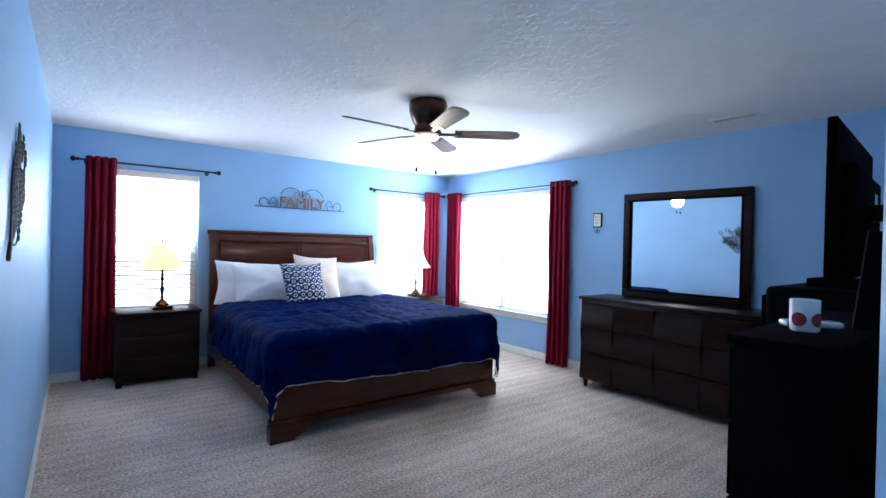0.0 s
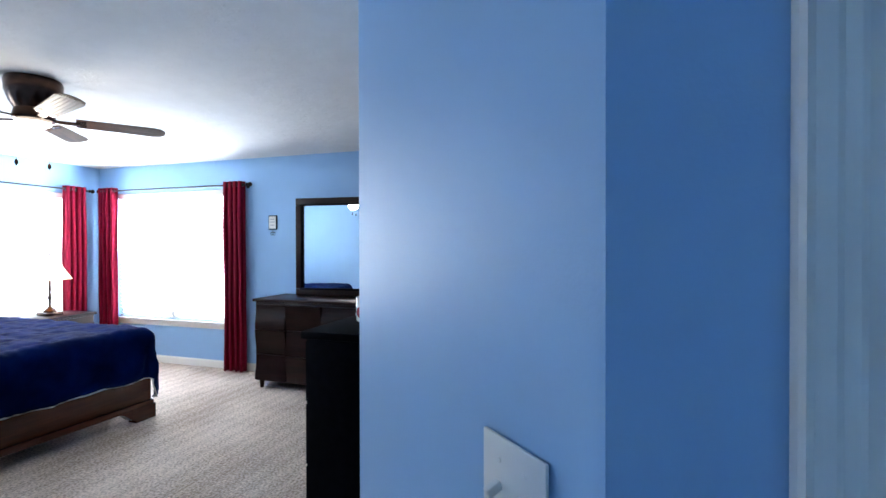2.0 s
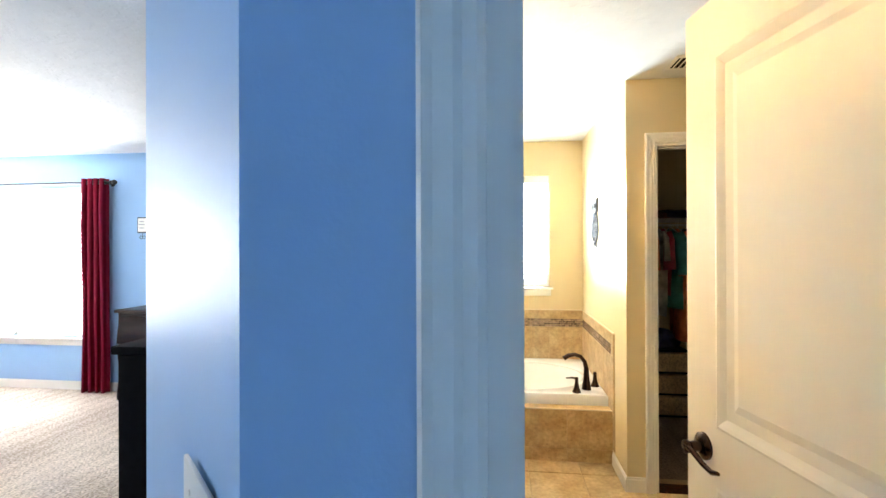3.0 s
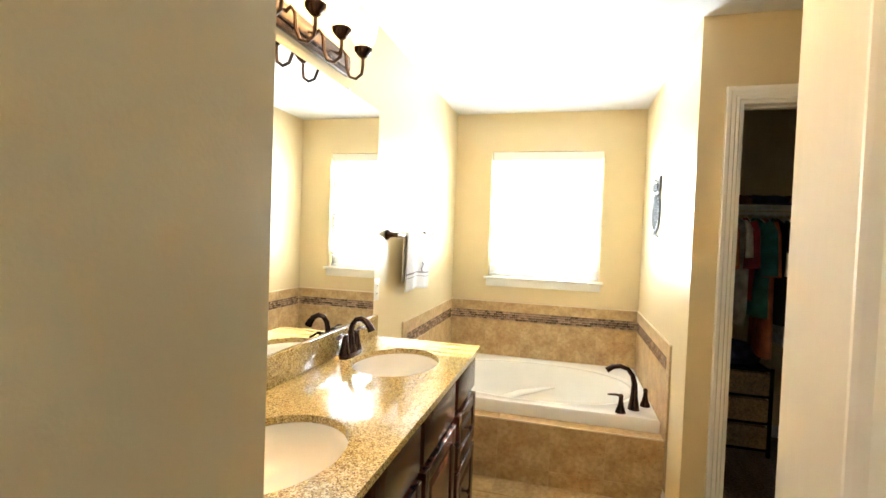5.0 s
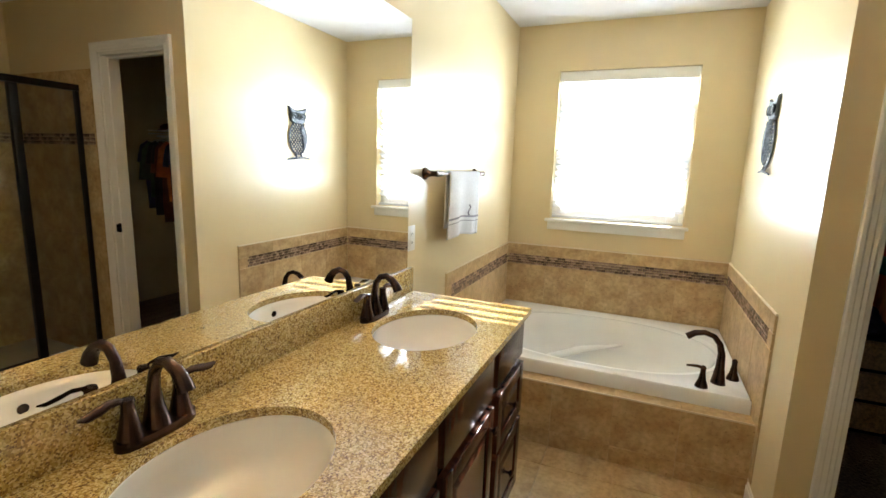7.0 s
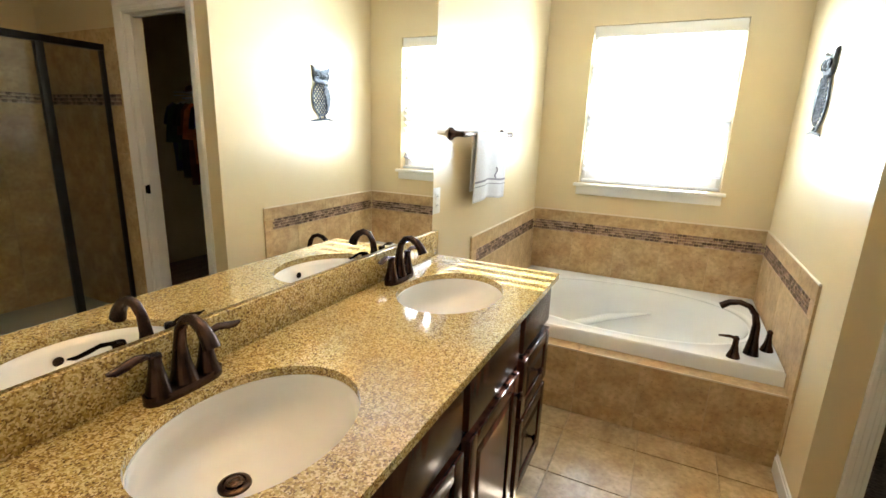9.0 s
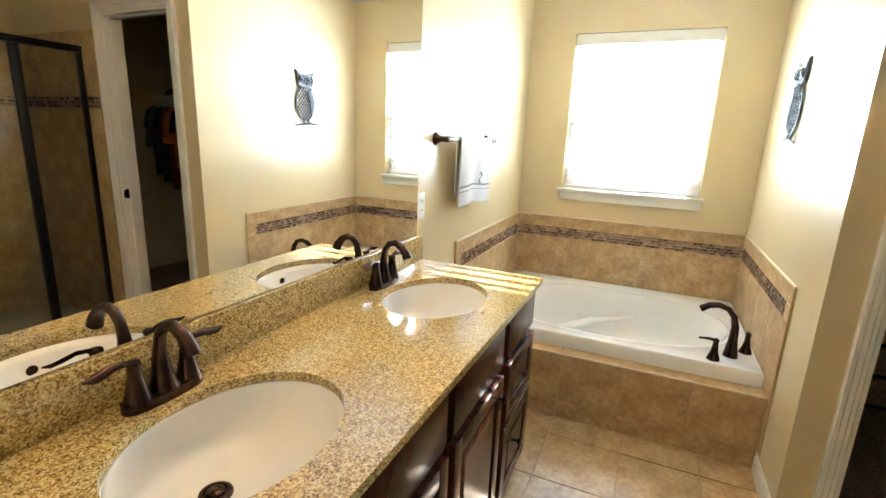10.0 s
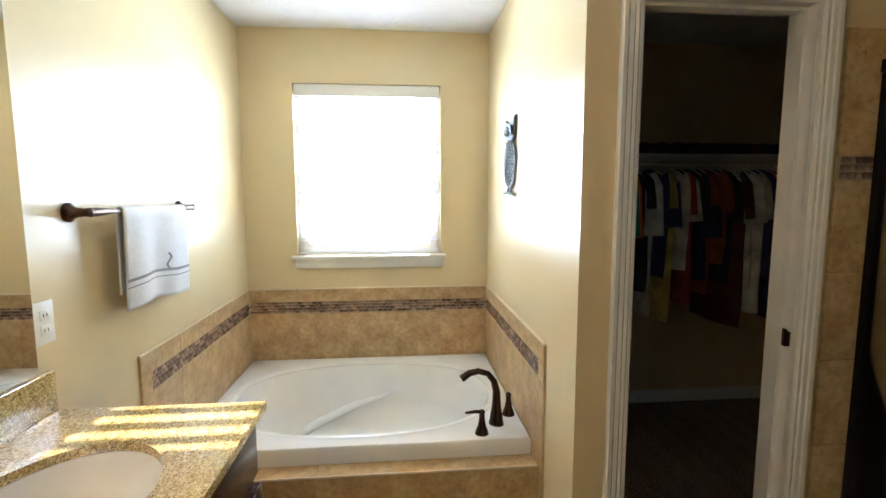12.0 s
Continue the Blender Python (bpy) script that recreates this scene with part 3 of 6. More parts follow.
# Emissive boards added outside so the gaps between slats render white.
BACKDROP_GLOW = bpy.data.materials.new("glowing_backdrop_board")
BACKDROP_GLOW.use_nodes = True
glow_bsdf = BACKDROP_GLOW.node_tree.nodes["Principled BSDF"]
glow_bsdf.inputs["Base Color"].default_value = (0.8, 0.85, 0.9, 1)
glow_bsdf.inputs["Emission Color"].default_value, glow_bsdf.inputs["Emission Strength"].default_value = (0.90, 0.96, 1.0, 1), 0.42
slab("backdrop", "glowing board added to whiten the view beyond the bathtub window", BACKDROP_GLOW, (30.0, 30.2, -26, 24, -3.2, 8.5), category="backdrop")
slab("backdrop", "glowing board added to whiten the view beyond the bedroom windows", BACKDROP_GLOW, (-16, 28, 27.0, 27.2, -3.2, 8.5), category="backdrop")


# ---- bedroom: the bed ----
def pillow(name, w, h, t, material, at, label, seed, category="pillow"):
    """Standing in its own x-z plane, its middle at the origin."""
    n = 22
    bm = bmesh.new()
    rnd = random.Random(seed)
    off = Vector((rnd.random() * 9, rnd.random() * 9, 0))
    rows = {}
    for s in (-1, 1):
        for i in range(n + 1):
            for j in range(n + 1):
                u, v = 2 * i / n - 1, 2 * j / n - 1
                rim = i in (0, n) or j in (0, n)
                if s == 1 and rim:
                    rows[s, i, j] = rows[-1, i, j]
                    continue
                f = max(0.0, (1 - abs(u) ** 2.3)) ** 0.62 * max(0.0, (1 - abs(v) ** 2.3)) ** 0.62
                px = w / 2 * u * (1 - 0.085 * (1 - v * v))
                pz = h / 2 * v * (1 - 0.10 * (1 - u * u) * (1.0 if v > 0 else 0.5))
                wr = 0.018 * noise.noise(Vector((px * 7, pz * 7, s)) + off) + 0.006 * noise.noise(Vector((px * 18, pz * 18, s)) + off)
                rows[s, i, j] = bm.verts.new((px + wr * 0.4, s * (t / 2 * f * (1 - 0.2 * v)) + wr * (0.3 + f), pz + wr * 0.6))
    for s in (-1, 1):
        for i in range(n):
            for j in range(n):
                bm.faces.new((rows[s, i, j], rows[s, i + 1, j], rows[s, i + 1, j + 1], rows[s, i, j + 1]))
    bmesh.ops.recalc_face_normals(bm, faces=bm.faces[:])
    ob = solid(name, bm, material, label, category, kind="", at=at)
    return smooth(ob, 80)


BED = Matrix.Translation((5.265, 4.20, 0)) @ Matrix.Rotation(radians(-1.5), 4, "Z")
bed = thing("bed", "king-size cherry sleigh bed with a panelled headboard", "bed", BED)
# headboard: sleigh curve in y-z, extruded along x
curve = [(0.02, 0.0), (0.02, 0.6), (0.015, 1.0), (0.02, 1.2), (0.04, 1.34), (0.07, 1.43), (0.075, 1.47)]


def sleigh(bm, x0, x1, grow, thick, zlo=0.0, zhi=9):
    pts = [(y, z) for y, z in curve if zlo <= z <= zhi]
    prof = [(y - thick - grow, z) for y, z in pts] + [(y + grow * 0.2, z) for y, z in pts[::-1]]
    a = [bm.verts.new((x0, -0.05 + p[0], p[1])) for p in prof]
    b = [bm.verts.new((x1, -0.05 + p[0], p[1])) for p in prof]
    k = len(prof)
    for i in range(k):
        bm.faces.new((a[i], a[(i + 1) % k], b[(i + 1) % k], b[i]))
    bm.faces.new(a[::-1])
    bm.faces.new(b)
    bmesh.ops.recalc_face_normals(bm, faces=bm.faces[:])


hb = new("headboard")
hb.parent = bed
tagged(hb, "panelled cherry sleigh headboard with a rolled top")
bm = bmesh.new()
sleigh(bm, -0.985, 0.985, 0.0, 0.03, 0.3)
part("board", bm, CHERRY, hb)
for sx in (-1, 1):
    bm = bmesh.new()
    sleigh(bm, min(sx * 0.93, sx * 1.0), max(sx * 0.93, sx * 1.0), 0.02, 0.045)
    part("post", bm, CHERRYV, hb)
bm = bmesh.new()
tube(bm, [(-1.015, 0.0, 1.478), (1.015, 0.0, 1.478)], 0.022, 16)
part("top_roll", bm, CHERRY, hb)
for x0, x1 in ((-0.90, -0.012), (0.012, 0.90)):
    bm = bmesh.new()
    y = -0.082
    for a, b, c, d in ((x0, x1, 0.62, 0.64), (x0, x1, 1.375, 1.395), (x0, x0 + 0.02, 0.64, 1.375), (x1 - 0.02, x1, 0.64, 1.375)):
        box(bm, a, b, y + 0.006, y + (0.035 if c > 1.2 else 0.02), c, d)
    part("panel_moulding", bevelled(bm, 0.004), CHERRY, hb)
for sx in (-1, 1):
    part("side_rail", mbox(sx * 1.0 - 0.016, sx * 1.0 + 0.016, -2.38, -0.1, 0.17, 0.40, 0.004), CHERRYV, bed)
fb = new("footboard")
fb.parent = bed
tagged(fb, "low cherry footboard with a moulded base")
part("board", mbox(-1.02, 1.02, -2.455, -2.40, 0.12, 0.50, 0.006), CHERRY, fb)
part("cap", mbox(-1.035, 1.035, -2.47, -2.385, 0.50, 0.53, 0.01), CHERRY, fb)
bm = mbox(-1.03, 1.03, -2.475, -2.395, 0.10, 0.15, 0.008)
part("base_moulding", bm, CHERRY, fb)
for sx in (-1, 1):
    bm = bmesh.new()
    pts = [(1.035, 0.0), (1.035, 0.115), (0.70, 0.115), (0.76, 0.095), (0.80, 0.06), (0.83, 0.03), (0.86, 0.02), (0.86, 0.0)]
    a = [bm.verts.new((sx * x, -2.485, z)) for x, z in pts]
    b = [bm.verts.new((sx * x, -2.40, z)) for x, z in pts]
    for i in range(len(pts)):
        j = (i + 1) % len(pts)
        bm.faces.new((a[i], a[j], b[j], b[i]))
    bm.faces.new(a)
    bm.faces.new(b[::-1])
    bmesh.ops.recalc_face_normals(bm, faces=bm.faces[:])
    part("bracket_foot", bm, CHERRY, fb)
part("mattress", mbox(-0.97, 0.97, -2.36, -0.13, 0.30, 0.66, 0.05, 4), LINEN, bed, "white king mattress")


def comforter():
    nx, ny = 150, 130
    half, foot, head = 1.04, -2.515, -0.62
    drop_s, drop_f, top = 0.36, 0.33, 0.74
    bm = bmesh.new()
    g = {}
    for i in range(nx + 1):
        u = -1 + 2 * i / nx
        s = u * (half + drop_s)
        for j in range(ny + 1):
            v = j / ny
            q = head + (foot - drop_f - head) * v
            r = 0.09
            ds, df = max(0.0, abs(s) - half + r), max(0.0, foot + r - q)
            d = math.hypot(ds, df)
            bend = min(d / r, math.pi / 2)
            out = r * math.sin(bend)
            down = r * (1 - math.cos(bend)) + max(0.0, d - r * math.pi / 2)
            ux, uy = (ds / d, df / d) if d > 1e-6 else (0, 0)
            x = math.copysign(min(abs(s), half - r) + out * ux, s) if abs(s) > half - r else s
            y = max(q, foot + r) - out * uy
            z = top - down
            fold = min(1.0, down / 0.25)
            w = noise.noise(Vector((s * 5.5, q * 5.5, 0.3)))
            w2 = noise.noise(Vector((s * 14, q * 14, 2.3)))
            qx, qy = abs(math.sin(math.pi * s / 0.34)), abs(math.sin(math.pi * q / 0.34))
            puff = 0.017 * (min(qx, 1) ** 0.35 * min(qy, 1) ** 0.35) * (1 - fold)
            z += puff + 0.012 * w * (1 - fold) + 0.009 * w2 + 0.005 * noise.noise(Vector((s * 31, q * 24, 5.1)))
            rip = 0.025 * fold * math.sin(11 * (s if df > ds else q) + 3 * w) + 0.012 * w * fold
            x += math.copysign(rip, s) * ux
            y -= rip * uy
            if fold > 0.5:
                z += 0.03 * noise.noise(Vector((s * 2, q * 2, 7))) * fold
                if df > ds:
                    z += 0.035 * s * -0.6
            g[i, j] = bm.verts.new((x, y, z))
    for i in range(nx):
        for j in range(ny):
            bm.faces.new((g[i, j], g[i, j + 1], g[i + 1, j + 1], g[i + 1, j]))
    edge = [g[0, j].co.copy() for j in range(ny + 1)] + [g[i, ny].co.copy() for i in range(nx + 1)] + [g[nx, j].co.copy() for j in range(ny, -1, -1)]
    bm.normal_update()
    ob = thing("comforter", "navy blue quilted plush comforter with white sherpa edge on the bed", "comforter", BED)
    p = part("quilted_top", bm, NAVY, ob)
    smooth(p, 180)
    m = p.modifiers.new("thick", "SOLIDIFY")
    m.thickness, m.offset = 0.012, 1.0
    bm = bmesh.new()
    tube(bm, [e + Vector((0, 0, -0.004)) for e in edge[::2]], 0.007, 8)
    smooth(part("sherpa_edge", bm, SHERPA, ob, "white sherpa edge"), 180)


comforter()


def on_bed(x, y, z, lean, turn=0, roll=0):
    return BED @ Matrix.Translation((x, y, z)) @ pose(0, 0, 0, lean, roll, turn)


pillow("pillow", 0.88, 0.48, 0.20, LINEN, on_bed(-0.55, -0.27, 0.92, -14, 0, 3), "white king pillow leaning on the headboard at its open side", 1)
pillow("pillow", 0.86, 0.46, 0.20, LINEN, on_bed(-0.42, -0.42, 0.925, -20, 3, -2), "white king pillow in front of another pillow", 2)
pillow("pillow", 0.88, 0.48, 0.20, LINEN, on_bed(0.50, -0.27, 0.93, -14), "white king pillow leaning on the headboard by the corner window", 3)
pillow("pillow", 0.88, 0.46, 0.20, LINEN, on_bed(0.56, -0.42, 0.92, -20, -3), "white king pillow in the front row by the corner window", 4)
pillow("throw_pillow", 0.56, 0.54, 0.16, CREAMLINEN, on_bed(0.03, -0.58, 0.975, -20, 8, 4), "cream square throw pillow behind the patterned one", 5, "throw pillow")
pillow("throw_pillow", 0.50, 0.46, 0.16, LATTICE, on_bed(-0.19, -0.76, 0.945, -24, 10), "white throw pillow with a navy hexagon lattice pattern", 6, "throw pillow")


# ---- nightstands and lamps ----
def nightstand(x0, x1, y0, y1, h, label):
    w, d = x1 - x0, y1 - y0
    ns = thing("nightstand", label, "nightstand", Matrix.Translation(((x0 + x1) / 2, (y0 + y1) / 2, 0)))
    part("top", mbox(-w / 2 - 0.012, w / 2 + 0.012, -d / 2 - 0.015, d / 2, h - 0.025, h, 0.005), ESPRESSO, ns)
    part("body", mbox(-w / 2, w / 2, -d / 2 + 0.02, d / 2, 0.07, h - 0.026, 0.003), ESPRESSO, ns)
    hh = (h - 0.12) / 3
    for k in range(3):
        z = 0.085 + k * hh
        bm = bmesh.new()
        n = 10
        a, b = [], []
        for i in range(n + 1):
            f = i / n
            y = -d / 2 + 0.012 - 0.014 * math.sin(math.pi * f) * (1 if k % 2 else 0.5)
            a.append(bm.verts.new((-w / 2 + 0.02, y, z + f * (hh - 0.008))))
            b.append(bm.verts.new((w / 2 - 0.02, y, z + f * (hh - 0.008))))
        for i in range(n):
            bm.faces.new((a[i], b[i], b[i + 1], a[i + 1]))
        box(bm, -w / 2 + 0.02, w / 2 - 0.02, -d / 2 + 0.012, -d / 2 + 0.019, z, z + hh - 0.008)
        part("drawer", bm, ESPRESSO, ns)
    for sx in (-1, 1):
        for sy in (-1, 1):
            part("leg", mbox(sx * (w / 2 - 0.035) - 0.025, sx * (w / 2 - 0.035) + 0.025, sy * (d / 2 - 0.045) - 0.025, sy * (d / 2 - 0.045) + 0.025, 0, 0.071, 0.004), ESPRESSO, ns)
    return ns


nightstand(3.40, 4.10, 3.72, 4.16, 0.69, "dark espresso nightstand with three drawers beside the curtain")
nightstand(6.50, 7.18, 3.70, 4.14, 0.67, "dark espresso nightstand in the corner beside the bed")


def table_lamp(x, y, z, label):
    la = thing("table_lamp", label, "table lamp", Matrix.Translation((x, y, z)), group="bedside lamps")
    part("base", mbox(-0.085, 0.085, -0.085, 0.085, 0, 0.035, 0.008), BRONZE, la)
    bm = bmesh.new()
    lathe(bm, [(0.055, 0.035), (0.06, 0.05), (0.035, 0.075), (0.014, 0.10), (0.012, 0.16), (0.019, 0.18), (0.022, 0.20), (0.013, 0.225), (0.011, 0.28), (0.018, 0.30), (0.012, 0.32), (0.010, 0.44)])
    part("stem", bm, BRONZE, la)
    bm = bmesh.new()
    lathe(bm, [(0.205, 0.40), (0.185, 0.43), (0.155, 0.475), (0.125, 0.525), (0.105, 0.575), (0.095, 0.635), (0.093, 0.633), (0.103, 0.573), (0.123, 0.523), (0.153, 0.473), (0.183, 0.428), (0.203, 0.40)], 8)
    part("shade", bm, SHADE, la, "ivory bell shade, glowing")
    bm = bmesh.new()
    lathe(bm, [(0.0001, 0.70), (0.010, 0.685), (0.006, 0.67), (0.004, 0.645), (0.004, 0.60)])
    part("finial", bm, BRONZE, la)
    d = bpy.data.lights.new("bulb", "POINT")
    d.energy, d.color, d.shadow_soft_size = 0.8, (1.0, 0.62, 0.3), 0.03
    b = new("bulb", d)
    b.parent = la
    b.location = (0, 0, 0.52)
    return la


table_lamp(3.79, 3.93, 0.69, "bronze table lamp with an ivory bell shade, switched on")
table_lamp(6.84, 3.92, 0.67, "bronze table lamp with an ivory bell shade by the corner window")


# ---- curtains and rods ----
def curtain(at, w, h, folds, label, seed):
    """Hangs in its own x-z plane, top at h, its left end at the origin."""
    th = thing("curtain", label, "curtain", at)
    nx, nz = folds * 14, 26
    bm = bmesh.new()
    g = {}
    for i in range(nx + 1):
        f = i / nx
        for k in range(nz + 1):
            v = k / nz
            spread = 1 + 0.10 * (1 - v) ** 1.5
            wob = 0.02 * noise.noise(Vector((f * 3, v * 2.5, seed)))
            y = 0.034 * math.cos(2 * math.pi * folds * f + 0.5 * math.sin(3 * v + seed) * (1 - v)) + wob
            g[i, k] = bm.verts.new(((f - 0.5) * w * spread + w / 2 + 0.012 * math.sin(4 * math.pi * folds * f), y, 0.012 + v * (h - 0.012)))
    for i in range(nx):
        for k in range(nz):
            bm.faces.new((g[i, k], g[i + 1, k], g[i + 1, k + 1], g[i, k + 1]))
    p = smooth(part("panel", bm, CURTAIN, th), 180)
    m = p.modifiers.new("thick", "SOLIDIFY")
    m.thickness = 0.003
    for q in range(2 * folds):
        bm = bmesh.new()
        lathe(bm, [(0.016, -0.003), (0.024, -0.003), (0.024, 0.003), (0.016, 0.003)], 14, axis="x")
        part("grommet", bm, PEWTER, th, at=Matrix.Translation(((q + 0.5) / (2 * folds) * w, 0, h - 0.04)))
    return th


def rod(name, p, q, z, label):
    p, q = Vector((*p, z)), Vector((*q, z))
    th = thing("curtain_rod", label, "curtain rod", Matrix.Translation(p) @ (q - p).to_track_quat("X", "Z").to_matrix().to_4x4(), group="curtain rods")
    L = (q - p).length
    bm = bmesh.new()
    tube(bm, [(0, 0, 0), (L, 0, 0)], 0.0095)
    part("pole", bm, BLACKMETAL, th)
    for s, x in ((-1, 0), (1, L)):
        bm = bmesh.new()
        lathe(bm, [(0.013, 0), (0.020, s * 0.006), (0.012, s * 0.016), (0.012, s * 0.022), (0.024, s * 0.034), (0.026, s * 0.046), (0.018, s * 0.06), (0.0001, s * 0.066)], 14, axis="x", centre=(x, 0, 0))
        part("finial", bm, BLACKMETAL, th)
    for x in (0.06, L - 0.06):
        bm = mbox(x - 0.006, x + 0.006, 0.0, 0.09, -0.014, -0.006)
        lathe(bm, [(0.022, 0.090), (0.022, 0.096)], 14, axis="y", centre=(x, 0, -0.01))
        part("bracket", bm, BLACKMETAL, th)
    return th


rod("rod", (3.12, 4.18), (4.30, 4.18), 2.125, "black curtain rod with knob finials over the window by the nightstand")
rod("rod", (6.29, 4.18), (7.46, 4.18), 2.125, "black curtain rod with knob finials over the corner window")
rod("rod", (7.57, 4.12), (7.57, 1.88), 2.13, "long black curtain rod over the wide window")
curtain(Matrix.Translation((3.17, 4.18, 0)), 0.25, 2.165, 4, "burgundy grommet curtain panel beside the nightstand window", 1)
curtain(Matrix.Translation((7.17, 4.18, 0)), 0.25, 2.165, 4, "burgundy grommet curtain panel at the corner window", 2)
curtain(Matrix.Translation((7.57, 4.16, 0)) @ Matrix.Rotation(radians(-90), 4, "Z"), 0.27, 2.17, 4, "burgundy grommet curtain panel in the room's corner", 3)
curtain(Matrix.Translation((7.57, 2.20, 0)) @ Matrix.Rotation(radians(-90), 4, "Z"), 0.27, 2.17, 4, "burgundy grommet curtain panel beside the dresser", 4)


# ---- the scrolled wall sign ----
sign = thing("wall_sign", "wrought-iron scroll wall sign with bronze letters reading FAMILY above the bed", "wall sign", Matrix.Translation((5.33, 4.262, 1.80)))
bm = bmesh.new()
tube(bm, [(-0.57, 0, 0), (0.57, 0, 0)], 0.005, 8)
for s in (-1, 1):
    tube(bm, [(s * x, 0, z) for x, _, z in arc(0.47, 0.052, 0.052, -90, 200, 18)], 0.004, 8)
    tube(bm, [(s * x, 0, z) for x, _, z in arc(0.36, 0.028, 0.028, 270, 30, 14)], 0.004, 8)
    tube(bm, [(s * (0.30 + 0.11 * t / 12), 0, 0.03 + 0.09 * math.sin(math.pi * t / 12)) for t in range(13)], 0.004, 8)
    tube(bm, [(s * x, 0, z) for x, _, z in arc(0.14, 0.11, 0.14, 20, 175, 18)], 0.004, 8)
    tube(bm, [(s * x, 0, z) for x, _, z in arc(0.07, 0.165, 0.032, -60, 220, 14)], 0.004, 8)
tube(bm, [(0, 0, 0.16), (0, 0, 0.225)], [0.004, 0.009], 8)
part("scrollwork", bm, IRON, sign)
txt = bpy.data.curves.new("letters", "FONT")
txt.body, txt.size, txt.extrude, txt.align_x, txt.bevel_depth = "FAMILY", 0.175, 0.006, "CENTER", 0.002
txt.materials.append(SIGNWOOD)
lt = new("letters", txt)
lt.parent = sign
lt.matrix_basis = pose(0, -0.008, 0.012, 90, 0, 0)
lt.scale = (1.02, 1, 1)


# ---- ceiling fan ----
fan = thing("ceiling_fan", "dark bronze ceiling fan with five wooden blades and lit bowl", "ceiling fan", Matrix.Translation((5.15, 1.37, H)))
bm = bmesh.new()
lathe(bm, [(0.135, -0.001), (0.142, -0.02), (0.138, -0.08), (0.118, -0.14), (0.095, -0.18), (0.105, -0.225), (0.10, -0.245), (0.05, -0.25)], 32)
part("motor_housing", bm, BRONZE, fan)
bm = bmesh.new()
lathe(bm, [(0.07, -0.252), (0.085, -0.257), (0.08, -0.268), (0.06, -0.280), (0.03, -0.287), (0.0001, -0.289)], 32)
part("light_bowl", bm, BOWLGLASS, fan, "lit frosted glass bowl")
for k in range(5):
    a = radians(180 + 72 * k)
    m = Matrix.Rotation(a, 4, "Z") @ Matrix.Translation((0, 0, -0.238)) @ Matrix.Rotation(radians(-13), 4, "X")
    bm = mbox(0.10, 0.22, -0.018, 0.018, -0.004, 0.006, 0.002)
    box(bm, 0.20, 0.25, -0.045, 0.045, 0.0, 0.005)
    arm = part("blade_arm", bm, BRONZE, fan, at=m)
    bm = bmesh.new()
    outline = [(0.20, -0.055), (0.61, -0.068), (0.655, -0.058), (0.68, -0.03), (0.685, 0.0), (0.68, 0.03), (0.655, 0.058), (0.61, 0.068), (0.20, 0.055)]
    prism(bm, outline, 0.006, 0.010)
    for r in range(6):
        v = -0.0575 + 0.0195 * r
        box(bm, 0.215, 0.662 if 0 < r < 5 else 0.645, v, v + 0.0155, 0.0035, 0.0059)
    part("blade", bm, BLADE, fan, at=m)
for x, y, L in ((0.075, -0.01, 0.27), (-0.10, -0.01, 0.27)):
    bm = bmesh.new()
    tube(bm, [(x, y, -0.22), (x, y, -0.22 - L)], 0.0008, 6)
    lathe(bm, [(0.002, -0.22 - L), (0.009, -0.232 - L), (0.010, -0.245 - L), (0.0001, -0.262 - L)], 12, centre=(x, y, 0))
    part("pull_chain", bm, BRONZE, fan)
bl = bpy.data.lights.new("bulb", "POINT")
bl.energy, bl.color, bl.shadow_soft_size = 1.4, (1.0, 0.9, 0.75), 0.08
bo = new("bulb", bl)
bo.parent = fan
bo.location = (0, 0, -0.36)


